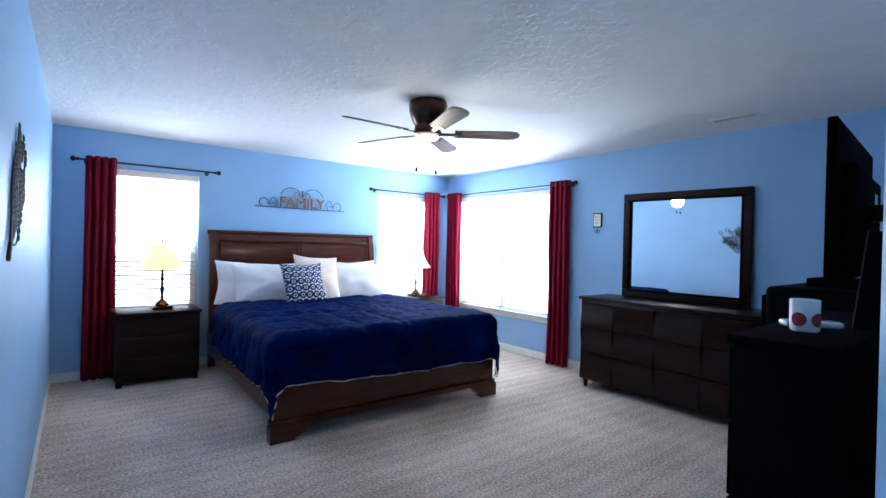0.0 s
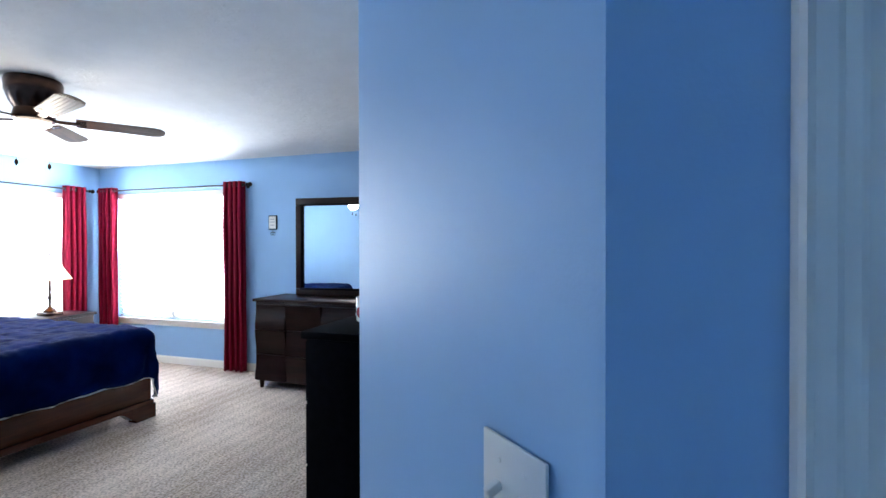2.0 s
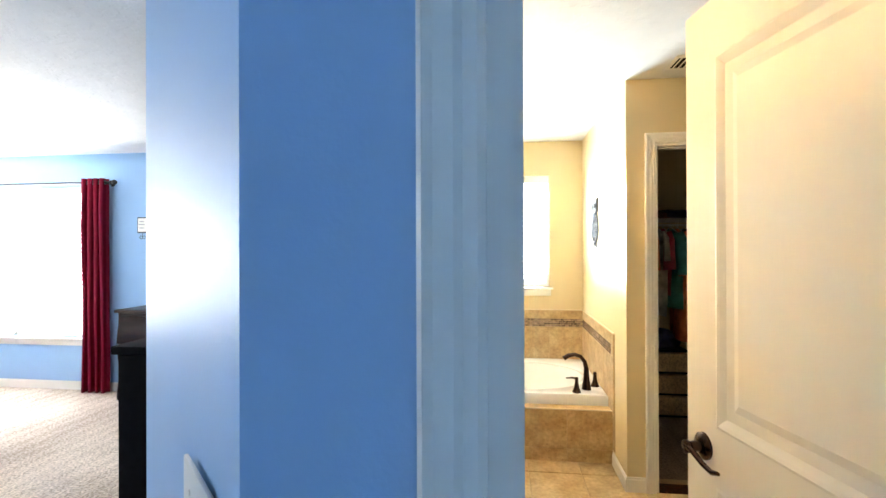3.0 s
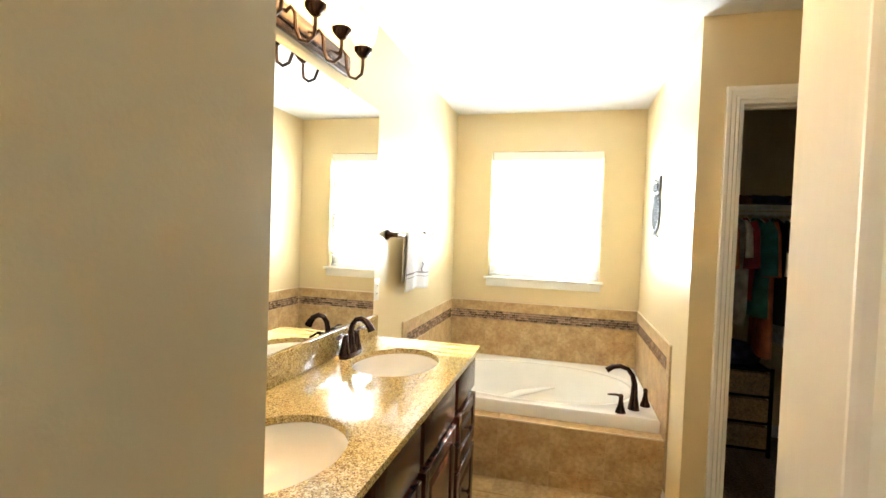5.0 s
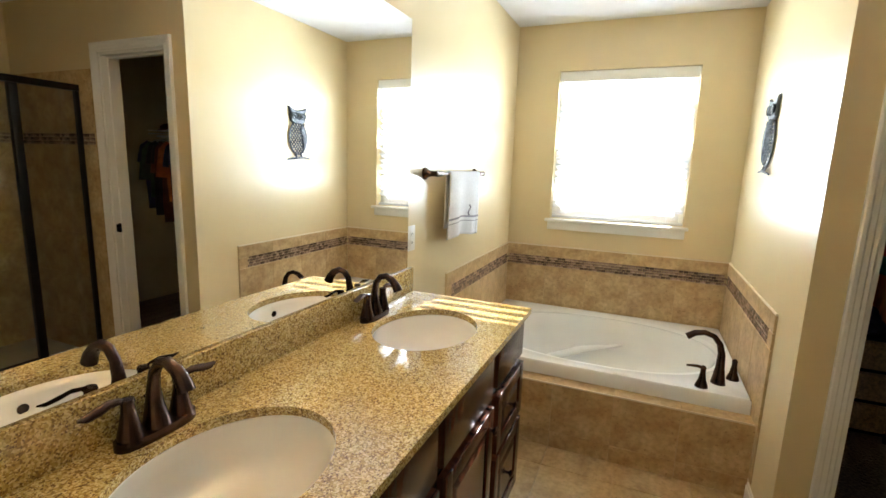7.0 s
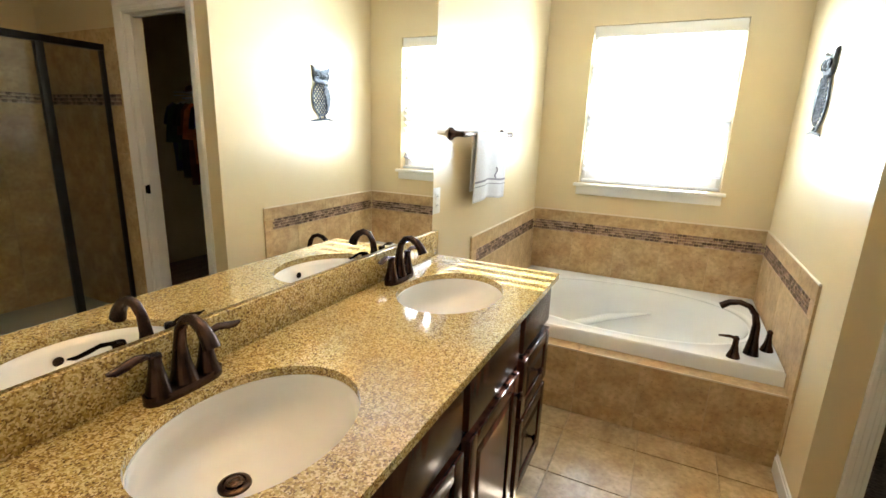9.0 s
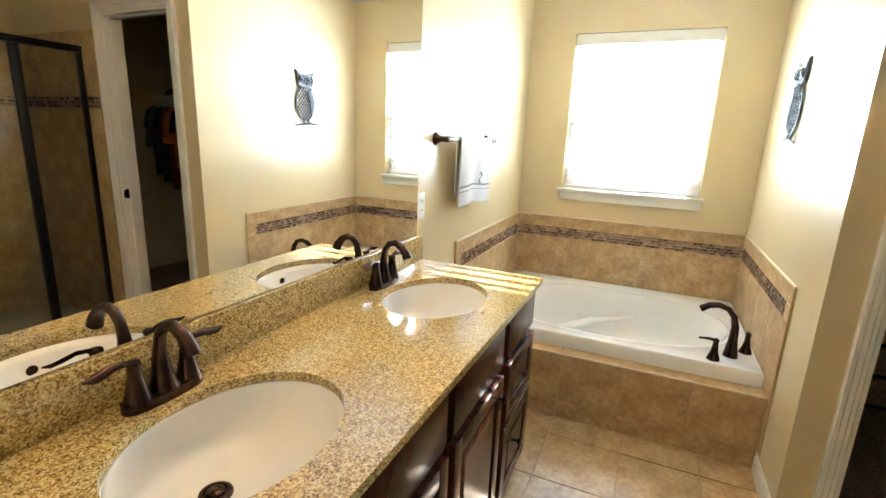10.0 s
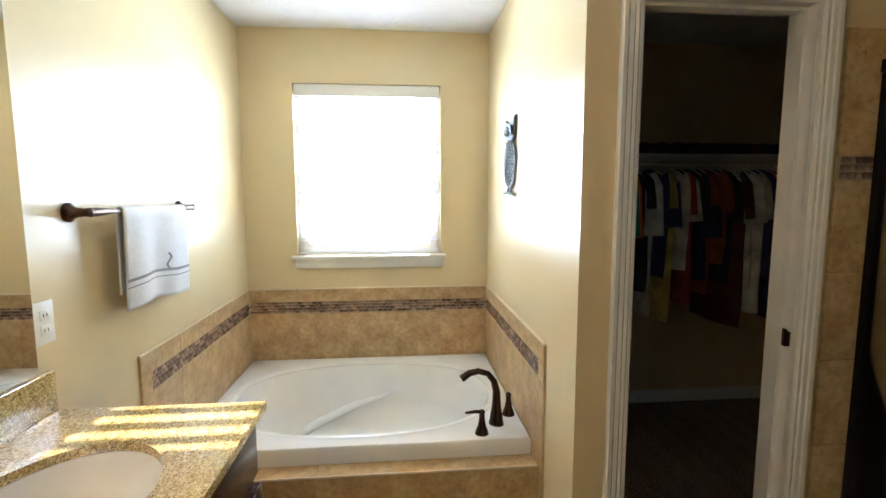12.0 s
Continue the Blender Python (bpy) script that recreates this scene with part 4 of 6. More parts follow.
# ---- dresser with mirror ----
def dresser():
    y0, y1, xf, xb, h = -0.14, 1.43, 7.14, 7.655, 0.905
    L = y1 - y0
    at = Matrix.Translation((xf, y1, 0)) @ Matrix.Rotation(radians(-90), 4, "Z")
    d = thing("dresser", "long espresso dresser with wavy drawer fronts under the mirror", "dresser", at)
    dep = xb - xf
    part("top", mbox(-0.012, L + 0.012, -0.015, dep, h - 0.028, h, 0.005), ESPRESSO, d)
    part("body", mbox(0.003, L - 0.003, 0.02, dep, 0.075, h - 0.029, 0.003), ESPRESSO, d)
    for x in (0.05, L - 0.05):
        for y in (0.05, dep - 0.05):
            bm = bmesh.new()
            lathe(bm, [(0.020, 0), (0.026, 0.03), (0.032, 0.076)], 4, centre=(x, y, 0))
            part("leg", bm, ESPRESSO, d)
    cols = ((0.03, 0.38), (0.385, 0.78), (0.785, 1.18), (1.185, L - 0.03))
    rows_ = 3
    hh = (h - 0.15) / rows_
    for ci, (a, b) in enumerate(cols):
        for k in range(rows_):
            z = 0.10 + k * hh
            bm = bmesh.new()
            n = 12
            lo, hi = [], []
            for i in range(n + 1):
                f = i / n
                sgn = 1 if (k + ci) % 2 else -1
                y = -0.004 - 0.026 * (0.5 - 0.5 * math.cos(math.pi * f)) if sgn > 0 else -0.004 - 0.026 * (0.5 + 0.5 * math.cos(math.pi * f))
                lo.append(bm.verts.new((a, y, z + f * (hh - 0.006))))
                hi.append(bm.verts.new((b, y, z + f * (hh - 0.006))))
            base = [bm.verts.new(p) for p in ((a, 0.019, z), (b, 0.019, z), (b, 0.019, z + hh - 0.006), (a, 0.019, z + hh - 0.006))]
            for i in range(n):
                bm.faces.new((lo[i], hi[i], hi[i + 1], lo[i + 1]))
            bm.faces.new((lo[0], base[0], base[1], hi[0]))
            bm.faces.new((lo[-1], hi[-1], base[2], base[3]))
            bm.faces.new([base[0]] + lo + [base[3]])
            bm.faces.new([base[1], base[2]] + hi[::-1])
            bmesh.ops.recalc_face_normals(bm, faces=bm.faces[:])
            part("drawer", bm, ESPRESSO, d)
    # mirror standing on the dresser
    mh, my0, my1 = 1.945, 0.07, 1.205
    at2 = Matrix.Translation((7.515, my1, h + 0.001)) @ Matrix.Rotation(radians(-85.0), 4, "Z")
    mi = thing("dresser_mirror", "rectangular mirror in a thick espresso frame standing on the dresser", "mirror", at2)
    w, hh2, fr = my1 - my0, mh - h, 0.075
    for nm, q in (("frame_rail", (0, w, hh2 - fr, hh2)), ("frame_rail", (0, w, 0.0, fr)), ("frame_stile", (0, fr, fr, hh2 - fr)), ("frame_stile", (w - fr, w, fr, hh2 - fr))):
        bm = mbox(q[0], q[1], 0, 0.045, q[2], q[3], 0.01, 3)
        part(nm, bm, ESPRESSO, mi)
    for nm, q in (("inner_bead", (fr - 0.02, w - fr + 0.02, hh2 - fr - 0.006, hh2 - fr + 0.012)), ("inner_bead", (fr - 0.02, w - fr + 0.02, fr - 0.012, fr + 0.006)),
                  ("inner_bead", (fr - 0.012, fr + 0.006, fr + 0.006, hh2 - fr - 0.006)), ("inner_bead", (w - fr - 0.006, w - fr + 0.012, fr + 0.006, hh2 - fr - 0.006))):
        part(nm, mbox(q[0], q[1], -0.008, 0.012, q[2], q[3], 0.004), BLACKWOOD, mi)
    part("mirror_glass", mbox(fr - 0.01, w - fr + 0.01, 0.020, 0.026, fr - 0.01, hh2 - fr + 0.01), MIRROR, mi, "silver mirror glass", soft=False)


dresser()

# small framed plaque
pl = thing("wall_plaque", "small white wall plaque in a black frame with a hanging charm", "wall plaque", Matrix.Translation((7.666, 1.60, 1.70)) @ Matrix.Rotation(radians(-90), 4, "Z"))
part("frame", mbox(-0.055, 0.055, -0.014, -0.001, -0.08, 0.08, 0.004), BLACKWOOD, pl)
part("card", mbox(-0.044, 0.044, -0.018, -0.0141, -0.069, 0.069), WHITE, pl)
for k, (w, z) in enumerate(((0.05, 0.035), (0.06, 0.005), (0.05, -0.03))):
    part("writing_bar", mbox(-w / 2, w / 2, -0.0195, -0.0181, z - 0.004, z + 0.004), GREYTHREAD, pl)
bm = bmesh.new()
tube(bm, [(0, -0.008, -0.08), (0, -0.008, -0.11)], 0.002, 8)
tube(bm, [(x, -0.008, z) for x, _, z in arc(0.014, -0.125, 0.016, 0, 330, 12)], 0.003, 8)
tube(bm, [(x, -0.008, z) for x, _, z in arc(-0.014, -0.125, 0.016, 0, 330, 12)], 0.003, 8)
part("charm", bm, IRON, pl)


# ---- tall chest, mug, frame, cabinet and television ----
ch = thing("chest_of_drawers", "tall black chest of drawers against the blue wall", "chest of drawers", Matrix.Translation((4.53, -0.94, 0)))
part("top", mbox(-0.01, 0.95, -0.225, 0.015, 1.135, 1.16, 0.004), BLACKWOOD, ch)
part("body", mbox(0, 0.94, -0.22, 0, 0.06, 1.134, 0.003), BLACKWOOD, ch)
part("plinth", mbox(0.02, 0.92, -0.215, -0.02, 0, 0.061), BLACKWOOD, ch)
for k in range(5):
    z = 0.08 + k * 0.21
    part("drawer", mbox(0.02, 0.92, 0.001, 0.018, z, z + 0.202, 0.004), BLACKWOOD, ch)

mug = thing("mug", "white ceramic mug printed with red roundels on the chest", "mug", Matrix.Translation((4.775, -1.033, 1.16)))
bm = bmesh.new()
lathe(bm, [(0.032, 0.0), (0.036, 0.004), (0.037, 0.089), (0.0355, 0.091), (0.034, 0.089), (0.033, 0.01), (0.0001, 0.008)], 32)
part("cup", bm, PORCELAIN, mug)
bm = bmesh.new()
tube(bm, [(0.035 + 0.024 * math.sin(math.pi * t / 12), 0, 0.02 + 0.062 * t / 12) for t in range(13)], 0.006, 10)
part("handle", bm, PORCELAIN, mug, at=Matrix.Rotation(radians(20), 4, "Z"))
for a in (172, 248):
    bm = bmesh.new()
    n = 20
    c = bm.verts.new((0.0378, 0, 0.036))
    ring = []
    for i in range(n):
        t = 2 * math.pi * i / n
        ph = 0.53 * math.cos(t)
        ring.append(bm.verts.new((0.0378 * math.cos(ph), 0.0378 * math.sin(ph), 0.036 + 0.020 * math.sin(t))))
    for i in range(n):
        bm.faces.new((c, ring[i], ring[(i + 1) % n]))
    part("roundel", bm, RED, mug, "red printed roundel", at=Matrix.Rotation(radians(a), 4, "Z"))
bm = mbox(-0.078, 0.078, -0.028, 0.028, 0, 0.020, 0.009)
solid("soap_dish", bm, PORCELAIN, "cream oblong dish lying behind the mug", "dish", kind="", at=pose(4.884, -1.020, 1.16, 0, 0, -50), soft=True)
fr_ = thing("picture_frame", "black easel frame with a white mat standing on the chest", "picture frame", pose(4.955, -1.135, 1.16, -6, 8, -62))
part("border", mbox(-0.03, 0.07, 0, 0.015, 0, 0.30, 0.004), BLACKWOOD, fr_)
part("mat_board", mbox(0.025, 0.062, -0.004, -0.0005, 0.11, 0.28), WHITE, fr_)

cab = thing("media_cabinet", "black media cabinet beneath the television", "media cabinet", Matrix.Translation((5.97, -1.15, 0)))
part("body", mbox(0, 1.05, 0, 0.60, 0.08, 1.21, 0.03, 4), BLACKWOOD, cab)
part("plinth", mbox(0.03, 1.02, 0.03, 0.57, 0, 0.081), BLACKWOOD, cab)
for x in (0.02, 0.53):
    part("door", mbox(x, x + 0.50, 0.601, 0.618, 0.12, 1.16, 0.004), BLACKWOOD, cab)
solid("cable_box", mbox(-0.19, 0.19, -0.12, 0.12, 0, 0.045, 0.004), DARKPLASTIC, "flat black cable box on the media cabinet", "cable box", kind="", at=Matrix.Translation((6.35, -0.80, 1.21)), soft=True)

tv = thing("television", "flat black television on a swing-out wall mount, seen edge-on from behind", "television", pose(5.615, -0.912, 1.265, 0, 0, 4.5))
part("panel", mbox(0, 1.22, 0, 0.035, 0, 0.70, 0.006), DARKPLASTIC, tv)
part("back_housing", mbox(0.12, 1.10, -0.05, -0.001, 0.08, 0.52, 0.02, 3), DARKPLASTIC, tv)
part("wall_arm", mbox(0.5, 0.58, -0.27, -0.051, 0.28, 0.36, 0.004), BLACKMETAL, tv)
part("label_sticker", mbox(0.80, 0.90, -0.0525, -0.0505, 0.36, 0.44), PLASTIC, tv, "white sticker")


# ---- tree decal on the west wall ----
dec = thing("wall_decal", "black metal branch with round blossoms on the blue wall", "wall decor", Matrix.Translation((2.927, 0.80, 1.50)) @ Matrix.Rotation(radians(90), 4, "Z"))
bm = bmesh.new()
rnd = random.Random(4)
tips = []
trunk = [(-0.10 + 0.025 * i, -0.006, -0.20 + 0.018 * i + 0.015 * math.sin(i * 0.8)) for i in range(14)]
tube(bm, trunk, [0.007 - 0.0002 * i for i in range(14)], 8)
part("trunk", bm, IRON, dec)
for i in range(2, 14):
    for s in (-1, 1):
        x, y, z = trunk[i]
        L = 0.15 + 0.24 * rnd.random()
        a0 = radians(45) + s * radians(25 + 40 * rnd.random())
        curl = -s * (0.6 + 0.9 * rnd.random())
        pts = [(x, y, z)]
        for t in range(9):
            a = a0 + curl * (t / 8) ** 1.5
            x, z = x + L / 9 * math.cos(a), z + L / 9 * math.sin(a)
            pts.append((x, y, z))
        bm = bmesh.new()
        tube(bm, pts, 0.0035, 6)
        part("twig", bm, IRON, dec)
        tips += [pts[-1], (pts[5][0] + 0.04, -0.006, pts[5][2] + 0.04)]
for x, y, z in tips:
    r = 0.020 + 0.012 * rnd.random()
    bm = bmesh.new()
    for k in range(6):
        a = k * math.pi / 3
        tube(bm, [(x + r * math.cos(a) + 0.011 * math.cos(b), -0.008, z + r * math.sin(a) + 0.011 * math.sin(b)) for b in [j * math.pi / 3 for j in range(7)]], 0.0025, 5)
    part("blossom", bm, IRON, dec)


# ---- ceiling vents, switches ----
def grille(name, x, y, w, d, turn, n, label, gap=0.6):
    v = thing(name, label, "ceiling vent", Matrix.Translation((x, y, H)) @ Matrix.Rotation(radians(turn), 4, "Z"))
    # Solid plate; its tone stands in for the shade inside the duct.
    part("backing", mbox(-w / 2 + 0.01, w / 2 - 0.01, -d / 2 + 0.01, d / 2 - 0.01, -0.0062, -0.001), GREYTHREAD if n > 6 else BLACKWOOD, v, "plate toned like the shaded duct inside")
    for nm, q in (("frame", (-w / 2, w / 2, -d / 2, -d / 2 + 0.018)), ("frame", (-w / 2, w / 2, d / 2 - 0.018, d / 2)), ("frame", (-w / 2, -w / 2 + 0.018, -d / 2 + 0.018, d / 2 - 0.018)), ("frame", (w / 2 - 0.018, w / 2, -d / 2 + 0.018, d / 2 - 0.018))):
        part(nm, mbox(*q, -0.009, -0.001, 0.002), PLASTIC, v)
    for k in range(n):
        yy = -d / 2 + 0.018 + (d - 0.036) * (k + 0.5) / n
        part("slat", mbox(-w / 2 + 0.018, w / 2 - 0.018, -0.0035, 0.0035, -0.0006, 0.0006), PLASTIC, v, at=pose(0, yy, -0.0085, 10 if turn else 20, 0, 0), soft=False)
    return v


grille("ceiling_vent", 7.18, 0.07, 0.34, 0.14, 90, 4, "white ceiling register over the dresser")
grille("ceiling_vent", 5.97, -3.03, 0.18, 0.18, 0, 5, "square white ceiling register by the closet")
grille("exhaust_fan", 5.66, -1.98, 0.30, 0.28, 0, 12, "white exhaust fan grille in the bathroom ceiling")


def plate(name, at, gangs, toggles, label):
    w = 0.070 + 0.046 * (gangs - 1)
    p = thing(name, label, "wall plate", at)
    part("plate", mbox(-w / 2, w / 2, -0.006, -0.001, -0.057, 0.057, 0.002), PLASTIC, p)
    for g in range(gangs):
        x = (g - (gangs - 1) / 2) * 0.046
        if toggles:
            part("toggle", mbox(-0.005, 0.005, -0.020, 0, -0.006, 0.006, 0.002), PLASTIC, p, at=pose(x, -0.006, 0.003, 25, 0, 0))
            for z in (-0.03, 0.03):
                bm = bmesh.new()
                lathe(bm, [(0.0035, -0.0062), (0.003, -0.0075)], 10, axis="y", centre=(x, 0, z))
                part("screw", bm, PLASTIC, p)
        else:
            for z in (-0.02, 0.02):
                part("receptacle", mbox(x - 0.017, x + 0.017, -0.0085, -0.0061, z - 0.014, z + 0.014, 0.002), PLASTIC, p)
                for s in (-0.006, 0.006):
                    part("slot", mbox(x + s - 0.001, x + s + 0.001, -0.0092, -0.0086, z - 0.004, z + 0.005), DARKPLASTIC, p, "black slot")
    return p


dg = Vector((0.467, 0.479, 0)).normalized()
mid = Vector((3.633, -1.849, 0)) + dg * 0.13
plate("light_switch", Matrix.Translation((mid.x, mid.y, 1.162)) @ Matrix.Rotation(math.atan2(dg.y, dg.x) + math.pi, 4, "Z"), 2, True, "white double toggle switch on the angled blue wall")
plate("light_switch", Matrix.Translation((4.052, -1.86, 1.118)), 2, True, "white double toggle switch on the cream wall")
plate("outlet", Matrix.Translation((6.097, -1.268, 1.12)), 1, False, "white duplex outlet beside the vanity mirror")


# ---- bathroom: vanity ----
VX0, VX1, VY0, VY1, VZ = 4.362, 6.10, -1.829, -1.2685, 0.88
SINKS = ((4.828, -1.547), (5.683, -1.547))
SA, SB = 0.222, 0.175

vt = thing("countertop", "polished gold-brown granite countertop with two oval cut-outs", "countertop", Matrix.Translation((0, 0, VZ)))


def granite_top():
    bm = bmesh.new()
    n = 56
    xm = (SINKS[0][0] + SINKS[1][0]) / 2
    for (cx, cy), x0, x1 in ((SINKS[0], VX0, xm), (SINKS[1], xm, VX1)):
        for z, flip in ((0.0, False), (-0.022, True)):
            inner, outer = [], []
            corners = [math.atan2(y - cy, x - cx) % (2 * math.pi) for x in (x0, x1) for y in (VY0, VY1)]
            angs = sorted([2 * math.pi * i / n for i in range(n)] + corners)
            for a in angs:
                c, s = math.cos(a), math.sin(a)
                inner.append(bm.verts.new((cx + SA * c, cy + SB * s, z)))
                t = min([(q - cx) / c for q in (x0, x1) if abs(c) > 1e-9 and (q - cx) / c > 0] + [(q - cy) / s for q in (VY0, VY1) if abs(s) > 1e-9 and (q - cy) / s > 0])
                outer.append(bm.verts.new((cx + t * c, cy + t * s, z)))
            k = len(angs)
            for i in range(k):
                j = (i + 1) % k
                f = (inner[i], outer[i], outer[j], inner[j])
                bm.faces.new(f[::-1] if flip else f)
            if not flip:
                top = (inner, outer)
            else:
                for i in range(k):
                    j = (i + 1) % k
                    bm.faces.new((top[0][i], top[0][j], inner[j], inner[i]))
    for p, q in (((VX0, VY0), (VX1, VY0)), ((VX1, VY0), (VX1, VY1)), ((VX1, VY1), (VX0, VY1)), ((VX0, VY1), (VX0, VY0))):
        bm.faces.new([bm.verts.new((*u, w)) for u, w in ((p, -0.022), (q, -0.022), (q, 0.0), (p, 0.0))])
    return bm


part("slab", granite_top(), GRANITE, vt, soft=False)
part("backsplash", mbox(VX0, VX1 - 0.002, VY1 - 0.019, VY1, 0.0005, 0.110, 0.002), GRANITE, vt)


def sink(cx, cy):
    s = thing("sink", "white oval undermount porcelain sink with a bronze drain", "sink", Matrix.Translation((cx, cy, VZ - 0.023)), group="vanity sinks")
    bm = bmesh.new()
    n = 48
    prof = [(1.10, 0.0), (0.99, 0.0), (0.97, -0.02), (0.93, -0.06), (0.84, -0.10), (0.68, -0.13), (0.45, -0.148), (0.2, -0.155), (0.10, -0.157)]
    rings = []
    for f, z in prof:
        rings.append([bm.verts.new((SA * f * math.cos(2 * math.pi * i / n) - 0.18 * -z * 0.5, SB * f * math.sin(2 * math.pi * i / n) + 0.36 * -z, z * 0.85)) for i in range(n)])
    for a, b in zip(rings, rings[1:]):
        for i in range(n):
            bm.faces.new((a[i], b[i], b[(i + 1) % n], a[(i + 1) % n]))
    bm.faces.new(rings[-1][::-1])
    bmesh.ops.recalc_face_normals(bm, faces=bm.faces[:])
    for f in bm.faces:
        f.normal_flip() if f.normal.z < -0.5 else None
    b = part("basin", bm, PORCELAIN, s)
    smooth(b, 60)
    bm = bmesh.new()
    lathe(bm, [(0.0001, -0.128), (0.020, -0.128), (0.022, -0.125), (0.026, -0.125), (0.031, -0.128), (0.033, -0.1345)], 24, centre=(-0.014, 0.0565, 0))
    part("drain_flange", bm, BRONZE, s, "dark bronze drain")
    bm = bmesh.new()
    lathe(bm, [(0.0165, -0.1275), (0.0175, -0.1235), (0.013, -0.1225), (0.010, -0.1245), (0.006, -0.1225), (0.0001, -0.122)], 20, centre=(-0.014, 0.0565, 0))
    part("stopper", bm, BRONZE, s)
    bm = bmesh.new()
    lathe(bm, [(0.008, 0), (0.012, 0.001), (0.013, 0.004)], 16, axis="y", centre=(0, -0.1475, -0.036))
    part("overflow_ring", bm, BRONZE, s)


for cx, cy in SINKS:
    sink(cx, cy)


def faucet_handle(bm, x, y, sgn, h=0.088):
    lathe(bm, [(0.027, 0.012), (0.024, 0.022), (0.0185, 0.045), (0.0135, 0.072), (0.0118, h), (0.0135, h + 0.006), (0.012, h + 0.012), (0.0001, h + 0.014)], 20, centre=(x, y, 0))
    tube(bm, [(x, y, h + 0.002), (x + sgn * 0.014, y, h + 0.013), (x + sgn * 0.034, y - 0.001, h + 0.016), (x + sgn * 0.056, y - 0.002, h + 0.011), (x + sgn * 0.076, y - 0.003, h + 0.008), (x + sgn * 0.090, y - 0.004, h + 0.011)], [0.006, 0.007, 0.0085, 0.0095, 0.008, 0.003], 12, 0.4)


def vanity_faucet(x, y):
    f = thing("faucet", "oil-rubbed bronze centerset faucet with two lever handles behind the sink", "faucet", Matrix.Translation((x, y, VZ)), group="vanity faucets")
    bm = bmesh.new()
    prism(bm, [(0.085 * math.copysign(abs(math.cos(t)) ** 0.7, math.cos(t)), 0.028 * math.copysign(abs(math.sin(t)) ** 0.8, math.sin(t))) for t in [2 * math.pi * i / 32 for i in range(32)]], 0.0005, 0.020)
    part("base_plate", bm, BRONZE, f)
    bm = bmesh.new()
    path = [(0, 0.0, 0.018), (0, 0.003, 0.06), (0, 0.002, 0.10), (0, -0.005, 0.135), (0, -0.022, 0.157), (0, -0.046, 0.162), (0, -0.070, 0.150), (0, -0.087, 0.130), (0, -0.095, 0.112)]
    tube(bm, path, [0.028, 0.0185, 0.0130, 0.0112, 0.0110, 0.0118, 0.0132, 0.0155, 0.0170], 18)
    part("spout", bm, BRONZE, f)
    for sgn in (-1, 1):
        bm = bmesh.new()
        faucet_handle(bm, sgn * 0.055, 0, sgn)
        part("handle", bm, BRONZE, f)
    bm = bmesh.new()
    tube(bm, [(0, 0.024, 0.018), (0, 0.024, 0.07)], 0.003, 8)
    lathe(bm, [(0.004, 0.07), (0.007, 0.076), (0.0001, 0.084)], 10, centre=(0, 0.024, 0))
    part("lift_rod", bm, BRONZE, f)


for cx, cy in SINKS:
    vanity_faucet(cx + 0.012, -1.332)

# cabinet under the top
vc = thing("vanity_cabinet", "dark-stained vanity cabinet with raised-panel doors and bronze knobs", "vanity cabinet", Matrix.Translation((0, 0, 0)))
CY = -1.795
part("body", mbox(VX0 + 0.002, VX1 - 0.03, CY + 0.001, VY1 - 0.001, 0.10, 0.70), VANITYWOOD, vc, soft=False)
part("face_rail", mbox(VX0 + 0.002, VX1 - 0.03, CY + 0.001, CY + 0.02, 0.70, VZ - 0.023), VANITYWOOD, vc, soft=False)
part("end_panel", mbox(VX1 - 0.05, VX1 - 0.03, CY + 0.0205, VY1 - 0.001, 0.70, VZ - 0.023), VANITYWOOD, vc, soft=False)
part("toe_kick", mbox(VX0 + 0.002, VX1 - 0.03, CY + 0.07, VY1 - 0.002, 0, 0.10), BLACKWOOD, vc, soft=False)


def knob(x, z, parent):
    bm = bmesh.new()
    lathe(bm, [(0.006, 0), (0.005, -0.012), (0.013, -0.018), (0.015, -0.024), (0.010, -0.029), (0.0001, -0.030)], 16, axis="y", centre=(x, CY - 0.022, z))
    part("knob", bm, BRONZE, parent, "dark bronze knob")


def front(x0, x1, z0, z1, kind):
    y, rim = CY - 0.019, 0.05
    slab_ = part(kind, mbox(x0, x1, y, y + 0.018, z0, z1, 0.001, 1), VANITYWOOD, vc)
    for a, b in ((x0, x0 + rim), (x1 - rim, x1)):
        part("stile", mbox(a, b, y - 0.0075, y - 0.0001, z0, z1, 0.002), VANITYWOOD, slab_)
    for c, d in ((z0, z0 + rim), (z1 - rim, z1)):
        part("rail", mbox(x0 + rim, x1 - rim, y - 0.0070, y - 0.0001, c, d, 0.002), VANITYWOOD, slab_)
    i, j = rim + 0.012, rim + 0.034
    bm = bmesh.new()
    r = []
    for k, h in ((i, 0.0003), (j, 0.0062), (j + 0.001, 0.0064)):
        r.append([bm.verts.new((x, y - h, z)) for x, z in ((x0 + k, z0 + k), (x1 - k, z0 + k), (x1 - k, z1 - k), (x0 + k, z1 - k))])
    for p, q in zip(r, r[1:]):
        for k in range(4):
            bm.faces.new((p[k], p[(k + 1) % 4], q[(k + 1) % 4], q[k]))
    bm.faces.new(r[-1])
    bmesh.ops.recalc_face_normals(bm, faces=bm.faces[:])
    part("raised_panel", bm, VANITYWOOD, slab_, soft=False)
    return slab_


def flat_front(x0, x1, z0, z1, kind):
    return part(kind, mbox(x0, x1, CY - 0.019, CY, z0, z1, 0.003), VANITYWOOD, vc)


